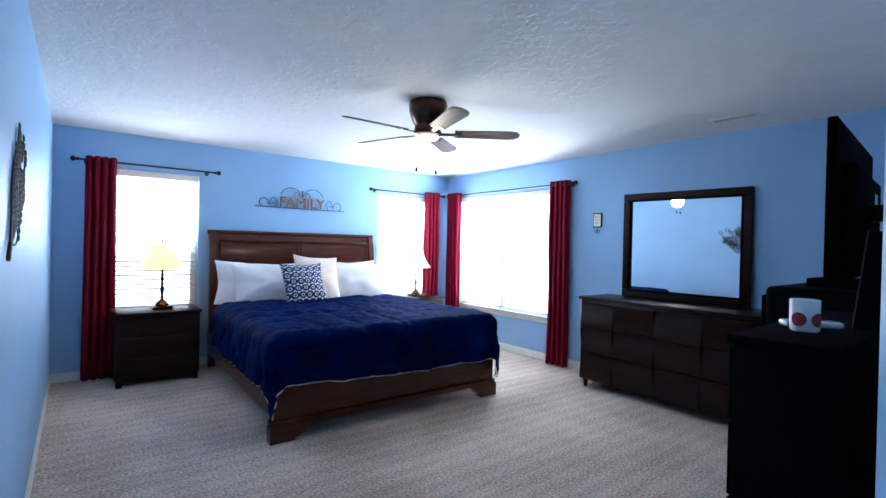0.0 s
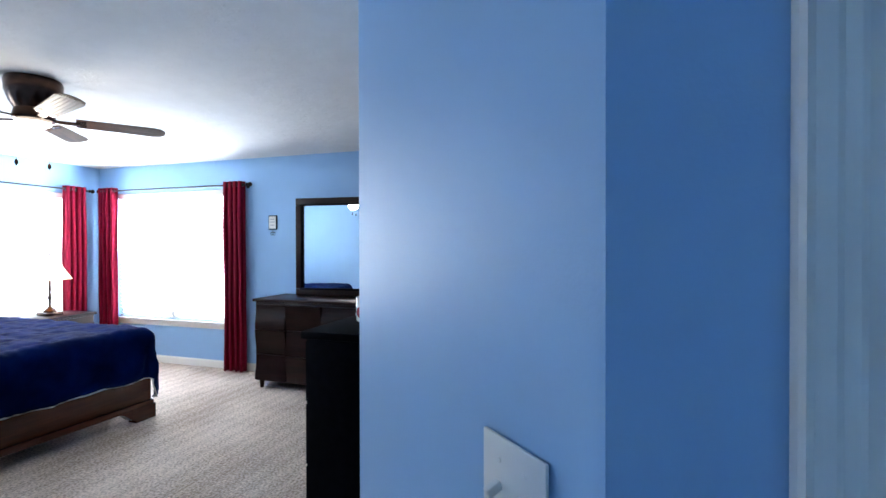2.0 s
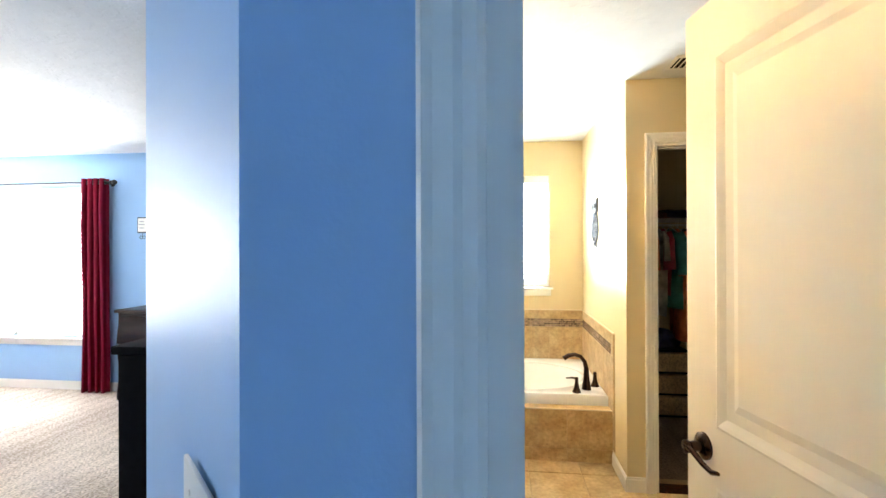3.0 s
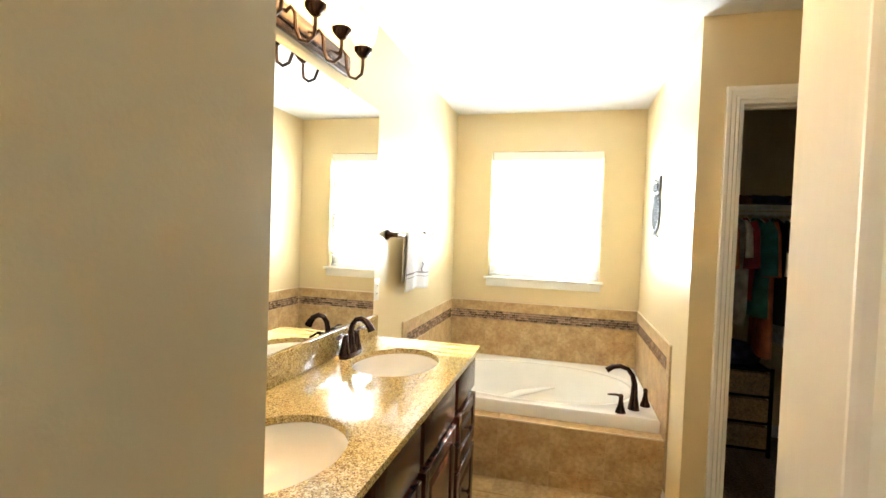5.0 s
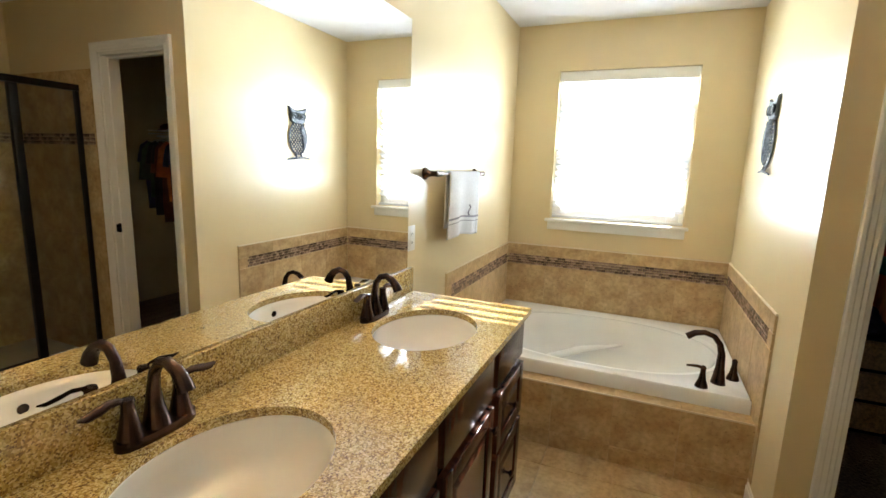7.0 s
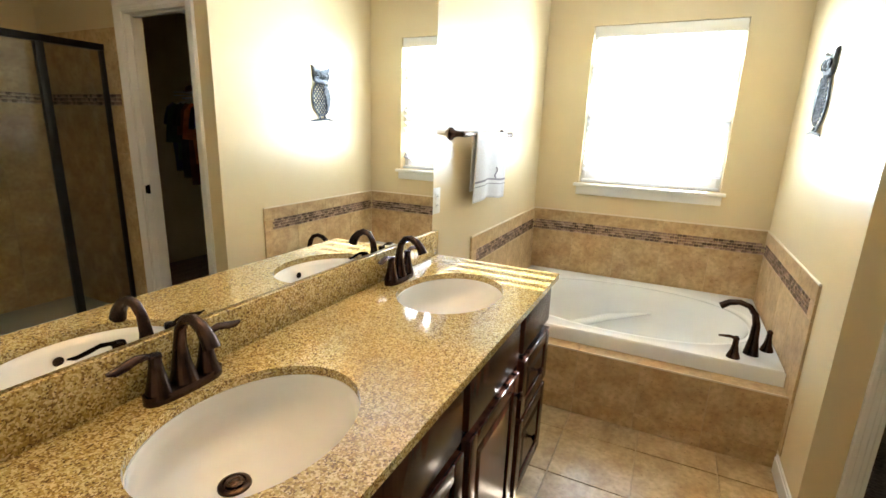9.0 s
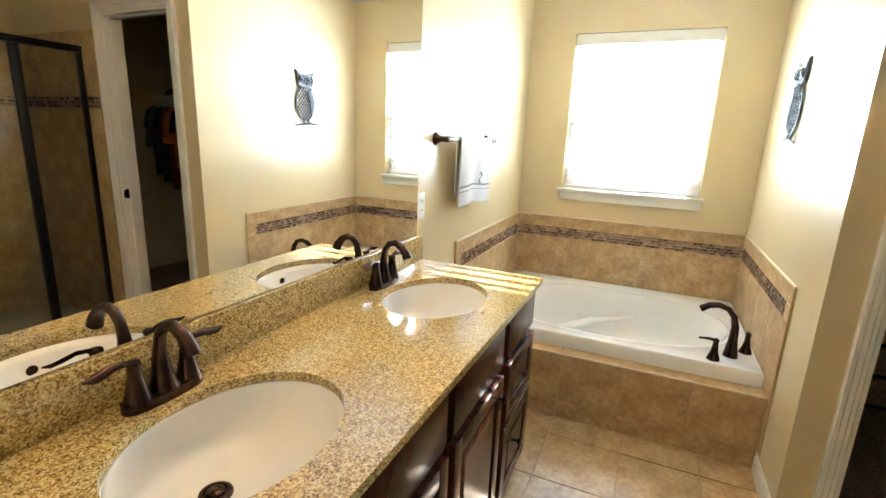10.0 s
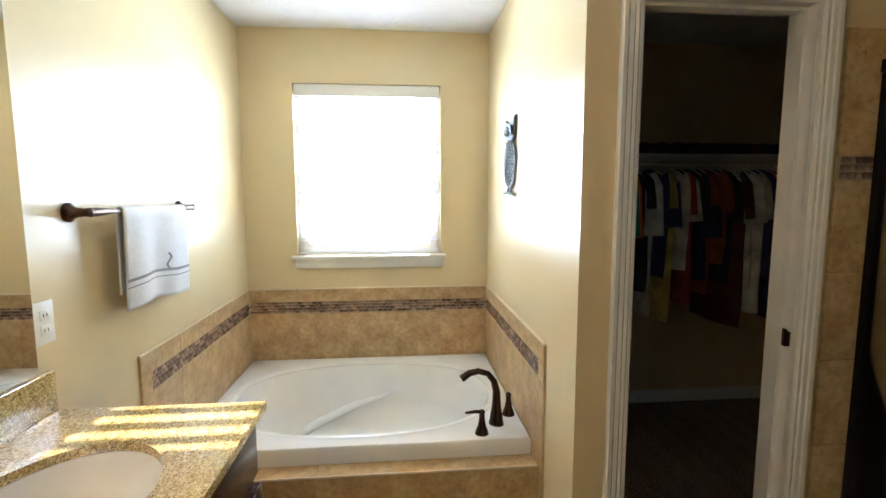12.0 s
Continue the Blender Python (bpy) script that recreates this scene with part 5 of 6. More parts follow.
for x0, x1 in ((5.70, 6.05),):
    flat_front(x0, x1, 0.70, 0.838, "drawer")
    for z0, z1 in ((0.455, 0.672), (0.125, 0.43)):
        knob((x0 + x1) / 2, (z0 + z1) / 2, front(x0, x1, z0, z1, "drawer"))
for x0, x1, kx in ((5.235, 5.645, 5.61), (4.80, 5.195, 4.84), (4.39, 4.76, 4.72)):
    flat_front(x0, x1, 0.69, 0.835, "false_front")
    knob(kx, 0.60, front(x0, x1, 0.125, 0.665, "door"))

# mirror over the vanity
vm = thing("vanity_mirror", "large frameless mirror above the granite backsplash", "mirror", Matrix.Translation((VX0 + 0.003, VY1, VZ + 0.113)))
part("mirror_glass", mbox(0, 6.055 - VX0, -0.007, -0.001, 0, 1.03), MIRROR, vm, soft=False)
for x, z in ((0.35, 1.031), (1.35, 1.031)):
    part("clip", mbox(x - 0.008, x + 0.008, -0.012, -0.001, z - 0.006, z + 0.010, 0.001), PLASTIC, vm, "clear mirror clip")

# light bar
lb = thing("vanity_light", "bronze vanity light bar with curved arms and lit frosted shades", "wall lamp", Matrix.Translation((5.205, VY1, 2.115)))
part("bar", mbox(-0.49, 0.49, -0.022, -0.001, -0.045, 0.045, 0.006), BRONZE, lb)
part("bar_ridge", mbox(-0.475, 0.475, -0.032, -0.0221, -0.022, 0.022, 0.005), BRONZE, lb)
for k in range(5):
    x = -0.36 + 0.18 * k
    bm = bmesh.new()
    tube(bm, [(x, -0.022, 0.0), (x, -0.05, 0.022), (x, -0.066, 0.0), (x, -0.07, -0.05), (x, -0.085, -0.088), (x, -0.112, -0.097), (x, -0.136, -0.08), (x, -0.14, -0.05), (x, -0.14, -0.02)], 0.0065, 10)
    part("arm", bm, BRONZE, lb)
    bm = bmesh.new()
    lathe(bm, [(0.008, -0.02), (0.018, -0.012), (0.034, 0.008), (0.036, 0.020), (0.030, 0.024)], 20, centre=(x, -0.14, 0))
    part("cup", bm, BRONZE, lb)
    bm = bmesh.new()
    lathe(bm, [(0.026, 0.025), (0.045, 0.05), (0.052, 0.09), (0.060, 0.135), (0.058, 0.135), (0.050, 0.09), (0.043, 0.05), (0.024, 0.027)], 20, centre=(x, -0.14, 0))
    part("glass_shade", bm, BULBGLASS, lb, "lit frosted bell glass")
for x in (-0.36, 0.0, 0.36):
    d = bpy.data.lights.new("bulb", "POINT")
    d.energy, d.color, d.shadow_soft_size = 1.9, (1.0, 0.68, 0.36), 0.05
    b = new("bulb", d)
    b.parent = lb
    b.location = (x, -0.14, 0.10)

# ---- towel bar and towel ----
tb = thing("towel_bar", "oil-rubbed bronze towel bar on the cream wall", "towel bar", Matrix.Translation((6.225, -1.268, 1.405)))
for x in (0.0, 0.67):
    bm = bmesh.new()
    lathe(bm, [(0.028, -0.001), (0.028, -0.008), (0.020, -0.014), (0.014, -0.03), (0.012, -0.05), (0.014, -0.066), (0.0001, -0.072)], 18, axis="y", centre=(x, 0, 0))
    part("post", bm, BRONZE, tb)
bm = bmesh.new()
tube(bm, [(0.0, -0.058, 0), (0.03, -0.058, 0), (0.10, -0.058, 0), (0.12, -0.058, 0), (0.55, -0.058, 0), (0.57, -0.058, 0), (0.64, -0.058, 0), (0.67, -0.058, 0)], [0.012, 0.014, 0.009, 0.007, 0.007, 0.009, 0.014, 0.012], 12)
part("bar", bm, BRONZE, tb)

tw = thing("towel", "white hand towel with a grey stripe hanging over the towel bar", "towel", Matrix.Translation((6.375, -1.326, 1.405)))
W = 0.43


def towel_y(side, f, drop):
    return side * (0.011 + 0.004 * math.sin(9 * f) + 0.010 * drop * math.sin(13 * f + side))


bm = bmesh.new()
g = {}
nx, nz = 34, 44
for i in range(nx + 1):
    f = i / nx
    for k in range(nz + 1):
        s = k / nz
        front_len, back_len = 0.325, 0.27
        q = s * (front_len + back_len) - front_len
        if q < -0.02:
            y, z = towel_y(-1, f, -q * 2.5), q
            z += 0.012 * math.sin(5 * f) * (-q * 3)
        elif q > 0.02:
            y, z = towel_y(1, f, q * 2), -q
        else:
            a = q / 0.02 * math.pi / 2
            y, z = 0.011 * math.sin(a), 0.011 * math.cos(a) - 0.011 + 0.012
        g[i, k] = bm.verts.new((W * (f - 0.0) + 0.01 * (-q if q < 0 else 0) * (2 * f - 1), y, z))
for i in range(nx):
    for k in range(nz):
        bm.faces.new((g[i, k], g[i + 1, k], g[i + 1, k + 1], g[i, k + 1]))
p = smooth(part("cloth", bm, TOWEL, tw), 180)
md = p.modifiers.new("thick", "SOLIDIFY")
md.thickness, md.offset = 0.005, 0
for z, h in ((-0.232, 0.010), (-0.252, 0.004)):
    bm = bmesh.new()
    vs = []
    for i in range(nx + 1):
        f = i / nx
        row = []
        for zz in (z, z + h):
            row.append(bm.verts.new((W * f + 0.01 * (-zz) * (2 * f - 1), towel_y(-1, f, -zz * 2.5) - 0.0042, zz + 0.012 * math.sin(5 * f) * (-zz * 3))))
        vs.append(row)
    for i in range(nx):
        bm.faces.new((vs[i][0], vs[i + 1][0], vs[i + 1][1], vs[i][1]))
    part("stripe", bm, GREYTHREAD, tw, "grey woven stripe")
bm = bmesh.new()
tube(bm, [(0.238 - 0.016 * math.sin(math.pi * (t - 6) / 6), -0.029, -0.19 - 0.0045 * (t - 6)) for t in range(13)], 0.0035, 6)
part("monogram", bm, GREYTHREAD, tw, "grey embroidered letter")

# ---- owl ----
owl = bmesh.new()


def relief(bm, outline, y0, y1, rim=0.85):
    """A plate with a domed front: outline in x and z, its back at y0, its front at y1."""
    cx, cz = sum(p[0] for p in outline) / len(outline), sum(p[1] for p in outline) / len(outline)
    loops = []
    for f, y in ((1.0, y0), (1.0, y0 + 0.35 * (y1 - y0)), (rim, y1), (0.4, y1 + 0.12 * (y1 - y0))):
        loops.append([bm.verts.new((cx + f * (x - cx), y, cz + f * (z - cz))) for x, z in outline])
    k = len(outline)
    for p, q in zip(loops, loops[1:]):
        for i in range(k):
            bm.faces.new((p[i], p[(i + 1) % k], q[(i + 1) % k], q[i]))
    bm.faces.new(loops[0][::-1])
    bm.faces.new(loops[-1])


breast = [(0.068 * math.cos(t), 0.112 * math.sin(t) - 0.008) for t in [2 * math.pi * i / 36 for i in range(37)]]
tube(owl, [(x, -0.008, z) for x, z in breast], 0.0055, 8)
for s in (-1, 1):
    for k in range(-7, 8):
        c = k * 0.030
        pts = []
        for i in range(61):
            x = -0.066 + 0.0022 * i
            z = s * 1.5 * x + c
            if (x / 0.066) ** 2 + (z / 0.110) ** 2 < 1:
                pts.append((x, -0.010 - 0.008 * (1 - (x / 0.068) ** 2), z - 0.008))
        if len(pts) > 4:
            tube(owl, pts[::4] + [pts[-1]], 0.0034, 6)
relief(owl, [(-0.058, 0.105), (-0.035, 0.092), (0.0, 0.088), (0.035, 0.092), (0.058, 0.105), (0.064, 0.14), (0.062, 0.165), (0.074, 0.205), (0.040, 0.188), (0.0, 0.180), (-0.040, 0.188), (-0.074, 0.205), (-0.062, 0.165), (-0.064, 0.14)], -0.002, -0.016, 0.9)
for s in (-1, 1):
    lathe(owl, [(0.020, -0.016), (0.026, -0.024), (0.022, -0.027), (0.016, -0.020), (0.010, -0.020), (0.008, -0.026), (0.0001, -0.027)], 18, axis="y", centre=(s * 0.029, 0, 0.143))
    tube(owl, [(s * 0.02, -0.008, -0.12), (s * 0.022, -0.016, -0.148)], 0.006, 8)
relief(owl, [(-0.012, 0.078), (-0.044, 0.082), (-0.062, 0.040), (-0.066, -0.010), (-0.058, -0.060), (-0.034, -0.112), (-0.030, -0.060), (-0.022, 0.0), (-0.010, 0.045)], -0.010, -0.024, 0.8)
for k in range(5):
    tube(owl, [(-0.044 + 0.022 * k, -0.014, 0.094 - 0.004 * (k % 2)), (-0.040 + 0.020 * k, -0.020, 0.074 - 0.006 * (k % 2))], [0.006, 0.002], 6)
lathe(owl, [(0.0001, -0.040), (0.008, -0.018)], 4, axis="y", centre=(0, 0, 0.122))
tube(owl, [(-0.085, -0.014, -0.150), (-0.03, -0.014, -0.143), (0.03, -0.014, -0.150), (0.09, -0.014, -0.160)], [0.004, 0.007, 0.007, 0.004], 8)
for v in owl.verts:
    v.co.x *= 1.38
    v.co.z *= 1.05
bmesh.ops.recalc_face_normals(owl, faces=owl.faces[:])
solid("owl_plaque", owl, PEWTER, "pewter owl wall plaque with lattice breast on the cream wall", "wall decor", kind="", at=Matrix.Translation((7.12, -2.765, 1.62)) @ Matrix.Rotation(math.pi, 4, "Z"), soft=True)

# ---- bathtub and its tiled deck ----
TX0, TX1, TY0, TY1, DZ, RZ = 6.568, 7.758, -2.764, -1.270, 0.357, 0.430
tub = thing("bathtub", "white acrylic oval soaking tub dropped into a tiled deck", "bathtub", Matrix.Translation((0, 0, 0)))


def tub_shell():
    bm = bmesh.new()
    n = 72
    cx, cy = (TX0 + 0.10 + TX1) / 2 - 0.01, (TY0 + TY1) / 2
    x0, x1, y0, y1 = TX0 + 0.085, TX1 - 0.012, TY0 + 0.012, TY1 - 0.012
    corners = [math.atan2(y - cy, x - cx) % (2 * math.pi) for x in (x0, x1) for y in (y0, y1)]
    angs = sorted([2 * math.pi * i / n for i in range(n)] + corners)

    def oval(a, ax, ay, p=2.3):
        c, s = math.cos(a), math.sin(a)
        r = (abs(c / ax) ** p + abs(s / ay) ** p) ** (-1 / p)
        return r * c, r * s

    def rect(a, g=0.0):
        c, s = math.cos(a), math.sin(a)
        t = min([(q - cx) / c for q in (x0 - g, x1 + g) if abs(c) > 1e-9 and (q - cx) / c > 0] + [(q - cy) / s for q in (y0 - g, y1 + g) if abs(s) > 1e-9 and (q - cy) / s > 0])
        return t * c, t * s

    rings = []
    rings.append([(*rect(a), DZ + 0.001) for a in angs])
    rings.append([(*rect(a), RZ - 0.008) for a in angs])
    rings.append([(*rect(a, -0.006), RZ) for a in angs])
    for ax, ay, z in ((0.475, 0.695, RZ), (0.468, 0.688, RZ - 0.004), (0.462, 0.682, RZ - 0.012), (0.440, 0.662, RZ - 0.014), (0.435, 0.656, RZ - 0.012), (0.430, 0.650, RZ - 0.013), (0.424, 0.644, RZ - 0.024), (0.405, 0.615, RZ - 0.10), (0.375, 0.56, RZ - 0.22), (0.33, 0.50, RZ - 0.33), (0.25, 0.40, RZ - 0.365), (0.10, 0.2, RZ - 0.37)):
        rings.append([(*oval(a, ax, ay), z) for a in angs])
    vr = [[bm.verts.new((cx + x, cy + y, z)) for x, y, z in r] for r in rings]
    k = len(angs)
    for a, b in zip(vr, vr[1:]):
        for i in range(k):
            bm.faces.new((a[i], a[(i + 1) % k], b[(i + 1) % k], b[i]))
    bm.faces.new(vr[-1])
    bm.normal_update()
    return bm, cx, cy


bm, tcx, tcy = tub_shell()
smooth(part("basin", bm, ACRYLIC, tub), 50)
bm = bmesh.new()
tube(bm, [(7.28, -1.58, 0.10), (7.40, -1.70, 0.155), (7.50, -1.90, 0.215), (7.56, -2.17, 0.275)], [0.012, 0.030, 0.028, 0.008], 16, 0.7)
smooth(part("armrest_ridge", bm, ACRYLIC, tub), 180)
bm = bmesh.new()
tube(bm, [(6.86, -1.55, 0.15), (6.80, -1.75, 0.215), (6.775, -2.02, 0.245), (6.80, -2.28, 0.215), (6.86, -2.46, 0.15)], [0.006, 0.020, 0.024, 0.020, 0.006], 16, 0.7)
smooth(part("armrest_ridge", bm, ACRYLIC, tub), 180)

tf = thing("tub_faucet", "oil-rubbed bronze roman tub faucet with hand levers on the tub rim", "faucet", Matrix.Translation((6.79, -2.63, RZ)))
bm = bmesh.new()
tube(bm, [(0, 0, 0.0), (0, 0, 0.02), (0, 0.0, 0.08), (0.004, 0.0, 0.15), (0.004, 0.012, 0.198), (0.002, 0.040, 0.234), (0, 0.082, 0.248), (0, 0.124, 0.240), (0, 0.158, 0.216)], [0.036, 0.032, 0.022, 0.018, 0.016, 0.015, 0.016, 0.018, 0.020], 18, 0.85)
part("spout", bm, BRONZE, tf)
for dx, dy, sg in ((-0.080, 0.080, 1), (0.085, -0.075, 1)):
    bm = bmesh.new()
    lathe(bm, [(0.030, 0.0), (0.027, 0.012), (0.018, 0.035), (0.013, 0.065), (0.012, 0.088), (0.014, 0.096), (0.008, 0.106), (0.0001, 0.108)], 18, centre=(dx, dy, 0))
    if dx < 0:
        tube(bm, [(dx, dy, 0.096), (dx - 0.01, dy + 0.03, 0.104), (dx - 0.015, dy + 0.075, 0.102)], [0.009, 0.008, 0.005], 10, 0.6)
    part("handle", bm, BRONZE, tf)
bm = bmesh.new()
lathe(bm, [(0.034, 0.0), (0.034, 0.012), (0.028, 0.016), (0.0001, 0.017)], 20, axis="x")
part("overflow_cover", bm, PEWTER, tf, "brushed round overflow cover", at=Matrix.Translation((0.05, 0.075, -0.055)) @ Matrix.Rotation(radians(70), 4, "Z"))

# ---- bathroom door leaf ----
door = thing("door_1", "cream-white two-panel door standing open into the bathroom", "door", Matrix.Translation((3.775, -2.70, 0.008)) @ Matrix.Rotation(radians(11.0), 4, "Z"), kind="structure")
DW, DH = 0.85, 2.022


def panel_door(y, s):
    bm = bmesh.new()
    st = 0.115
    z_ = (0.0, 0.22, 0.86, 1.0, DH - 0.14, DH)
    box(bm, 0, DW, min(y, y + s * 0.008), max(y, y + s * 0.008), z_[0], z_[1])
    box(bm, 0, DW, min(y, y + s * 0.008), max(y, y + s * 0.008), z_[2], z_[3])
    box(bm, 0, DW, min(y, y + s * 0.008), max(y, y + s * 0.008), z_[4], z_[5])
    for a, b in ((0, st), (DW - st, DW)):
        for c, d in ((z_[1], z_[2]), (z_[3], z_[4])):
            box(bm, a, b, min(y, y + s * 0.008), max(y, y + s * 0.008), c, d)
    return bm


core = part("leaf", mbox(0, DW, -0.010, 0.010, 0, DH), DOORWHITE, door, soft=False)
for s in (-1, 1):
    part("stile_and_rail_face", panel_door(s * 0.0102, s), DOORWHITE, core, soft=False)
    for z0, z1 in ((0.22, 0.86), (1.0, DH - 0.14)):
        bm = bmesh.new()
        x0, x1 = 0.115, DW - 0.115
        loops = [(0.0, 0.0182), (0.006, 0.0195), (0.014, 0.0175), (0.030, 0.0125), (0.055, 0.0115), (0.075, 0.0165), (0.085, 0.0165)]
        prev = None
        for i, h in loops:
            r = [bm.verts.new((x, s * h, z)) for x, z in ((x0 + i, z0 + i), (x1 - i, z0 + i), (x1 - i, z1 - i), (x0 + i, z1 - i))]
            if prev:
                for k in range(4):
                    bm.faces.new((prev[k], prev[(k + 1) % 4], r[(k + 1) % 4], r[k]))
            prev = r
        bm.faces.new(prev)
        bmesh.ops.recalc_face_normals(bm, faces=bm.faces[:])
        part("raised_panel", bm, DOORWHITE, core, soft=False)
    bm = bmesh.new()
    lx = DW - 0.07
    lathe(bm, [(0.033, s * 0.0185), (0.033, s * 0.024), (0.026, s * 0.030), (0.014, s * 0.034), (0.012, s * 0.055), (0.016, s * 0.060), (0.016, s * 0.068), (0.0001, s * 0.072)], 24, axis="y", centre=(lx, 0, 0.94))
    tube(bm, [(lx, s * 0.062, 0.94), (lx - 0.025, s * 0.064, 0.938), (lx - 0.06, s * 0.062, 0.924), (lx - 0.09, s * 0.060, 0.918), (lx - 0.11, s * 0.058, 0.924)], [0.011, 0.010, 0.009, 0.0085, 0.006], 12, 0.7)
    part("lever_handle", bm, BRONZE, door, "dark bronze lever handle")
part("latch_plate", mbox(DW, DW + 0.0015, -0.012, 0.012, 0.90, 0.97), BRONZE, door, "dark bronze latch plate")
part("latch_bolt", mbox(DW + 0.0015, DW + 0.012, -0.006, 0.006, 0.925, 0.945, 0.002), BRONZE, door)

# ---- shower ----
sh = thing("shower_enclosure", "glass shower enclosure with black metal frame", "shower", Matrix.Translation((0, 0, 0)))
SY = -3.745
for q in ((4.9, 6.203, SY - 0.02, SY + 0.02, 1.835, 1.875), (6.178, 6.203, SY - 0.015, SY + 0.015, 0.14, 1.835), (5.83, 5.875, SY - 0.018, SY + 0.018, 0.14, 1.835), (4.9, 4.94, SY - 0.018, SY + 0.018, 0.14, 1.835), (4.94, 5.83, SY - 0.015, SY + 0.015, 0.1405, 0.17)):
    part("frame_bar", mbox(*q, 0.003), BLACKMETAL, sh)
for q in ((5.875, 6.178), (4.94, 5.83)):
    g_ = part("glass_panel", mbox(q[0], q[1], SY - 0.003, SY + 0.003, 0.17, 1.835), SHOWERGLASS, sh, "clear glass panel", soft=False)
part("threshold", mbox(4.9, 6.203, SY - 0.06, SY + 0.06, 0.0, 0.14, 0.012, 3), ACRYLIC, sh, "white shower threshold")
part("shower_pan", mbox(4.9, 6.203, -4.488, SY - 0.06, 0.0, 0.06, 0.01), ACRYLIC, sh, "white shower pan")
wall_y("wall_shower_end", "tiled end wall of the shower", CREAM, 4.80, 4.90, -4.5, SY - 0.06)

# ---- closet: shelf, hangers, clothes, drawers ----
cs = thing("closet_shelf", "white wire closet shelf with a hanging rod", "closet shelf", Matrix.Translation((7.45, -3.9, 1.690)))
for k in range(15):
    bm = bmesh.new()
    x = -0.0 + 0.028 * k
    tube(bm, [(x, -0.95, 0), (x, 0.95, 0)], 0.0022, 6)
    part("shelf_wire", bm, WHITE, cs)
bm = bmesh.new()
tube(bm, [(-0.01, -0.95, 0.0), (-0.01, 0.95, 0.0)], 0.005, 8)
tube(bm, [(-0.01, -0.95, -0.03), (-0.01, 0.95, -0.03)], 0.005, 8)
part("front_rail", bm, WHITE, cs)
bm = bmesh.new()
tube(bm, [(0.08, -0.95, -0.05), (0.08, 0.95, -0.05)], 0.011, 10)
part("hanging_rod", bm, WHITE, cs)

COLORS = ((0.03, 0.17, 0.16), (0.33, 0.03, 0.05), (0.55, 0.50, 0.42), (0.50, 0.13, 0.05), (0.45, 0.34, 0.08), (0.02, 0.02, 0.07), (0.03, 0.03, 0.14), (0.62, 0.60, 0.56), (0.58, 0.56, 0.52),
          (0.12, 0.03, 0.02), (0.03, 0.02, 0.03), (0.30, 0.07, 0.02), (0.36, 0.09, 0.03), (0.02, 0.05, 0.03), (0.02, 0.09, 0.05), (0.015, 0.015, 0.02))
CLOTHS = [mat("garment_cloth", c, 0.9, vary=0.25, noise_scale=14, bump=0.2, bump_scale=25) for c in COLORS]
HANGER = mat("white_hanger_plastic", (0.75, 0.74, 0.70), 0.4)


def garment(y, idx, length, seed):
    """A shirt on a hanger; the rod runs along y, the shoulders along x."""
    words = ("teal", "dark red", "stone", "orange", "yellow", "black", "navy", "white", "off-white", "brown", "black", "rust", "orange-brown", "dark green", "green", "black")
    th = thing("hanging_shirt", words[idx] + " shirt on a white hanger in the closet", "clothes", Matrix.Translation((7.50, y, 1.665)) @ Matrix.Rotation(radians(6 * math.sin(seed * 3.1)), 4, "Z"), group="clothes on the closet rod")
    bm = bmesh.new()
    tube(bm, [(x, 0, z) for x, _, z in arc(0.0, 0.015, 0.022, -60, 200, 12)], 0.002, 6)
    tube(bm, [(-0.19, 0, -0.115), (-0.10, 0, -0.075), (0, 0, -0.04), (0.10, 0, -0.075), (0.19, 0, -0.115), (-0.19, 0, -0.118)], 0.004, 6)
    tube(bm, [(0.01, 0, -0.004), (0, 0, -0.04)], 0.002, 6)
    part("hanger", bm, HANGER, th, "white plastic hanger")
    bm = bmesh.new()
    rnd = random.Random(seed)
    n, m = 20, 16
    rings = []
    for k in range(m + 1):
        f = k / m
        z = -0.055 - f * length
        half = (0.07 + 0.15 * min(1, f * 9)) * (1 - 0.05 * f)
        th_ = 0.014 + 0.022 * min(1, f * 5)
        ring = []
        for i in range(n):
            a = 2 * math.pi * i / n
            x = half * math.cos(a)
            drop = 0.055 * (abs(x) / 0.22) * max(0, 1 - f * 9)
            w = 0.010 * math.sin(3 * a + seed + 4 * f) * f + 0.012 * noise.noise(Vector((x * 9, f * 3, seed)))
            ring.append(bm.verts.new((x, th_ * math.sin(a) + w, z - drop)))
        rings.append(ring)
    for a, b in zip(rings, rings[1:]):
        for i in range(n):
            bm.faces.new((a[i], a[(i + 1) % n], b[(i + 1) % n], b[i]))
    bm.faces.new(rings[0][::-1])
    bm.faces.new(rings[-1])
    bmesh.ops.recalc_face_normals(bm, faces=bm.faces[:])
    smooth(part("body", bm, CLOTHS[idx], th), 70)
    sl = 0.55 + 0.75 * rnd.random()
    for s in (-1, 1):
        bm = bmesh.new()
        tube(bm, [(s * 0.17, 0, -0.10), (s * 0.225, 0.006, -0.10 - 0.06 * sl), (s * 0.25, 0.01, -0.10 - 0.17 * sl), (s * 0.262, 0.012, -0.10 - 0.27 * sl)], [0.035, 0.05, 0.052, 0.058], 12, 0.42)
        smooth(part("sleeve", bm, CLOTHS[idx], th), 70)


order = [5, 13, 15, 10, 9, 3, 5, 6, 8, 7, 9, 10, 12, 11, 5, 1, 2, 4, 6, 7, 15, 3, 0, 1, 8, 3, 4, 6, 7]
for i, idx in enumerate(order):
    garment(-4.72 + i * 0.058, idx, (0.66, 0.84, 0.58, 0.72, 0.92, 0.62, 0.78, 0.55, 0.70, 0.88, 0.64)[(i * 7) % 11], i + 1)


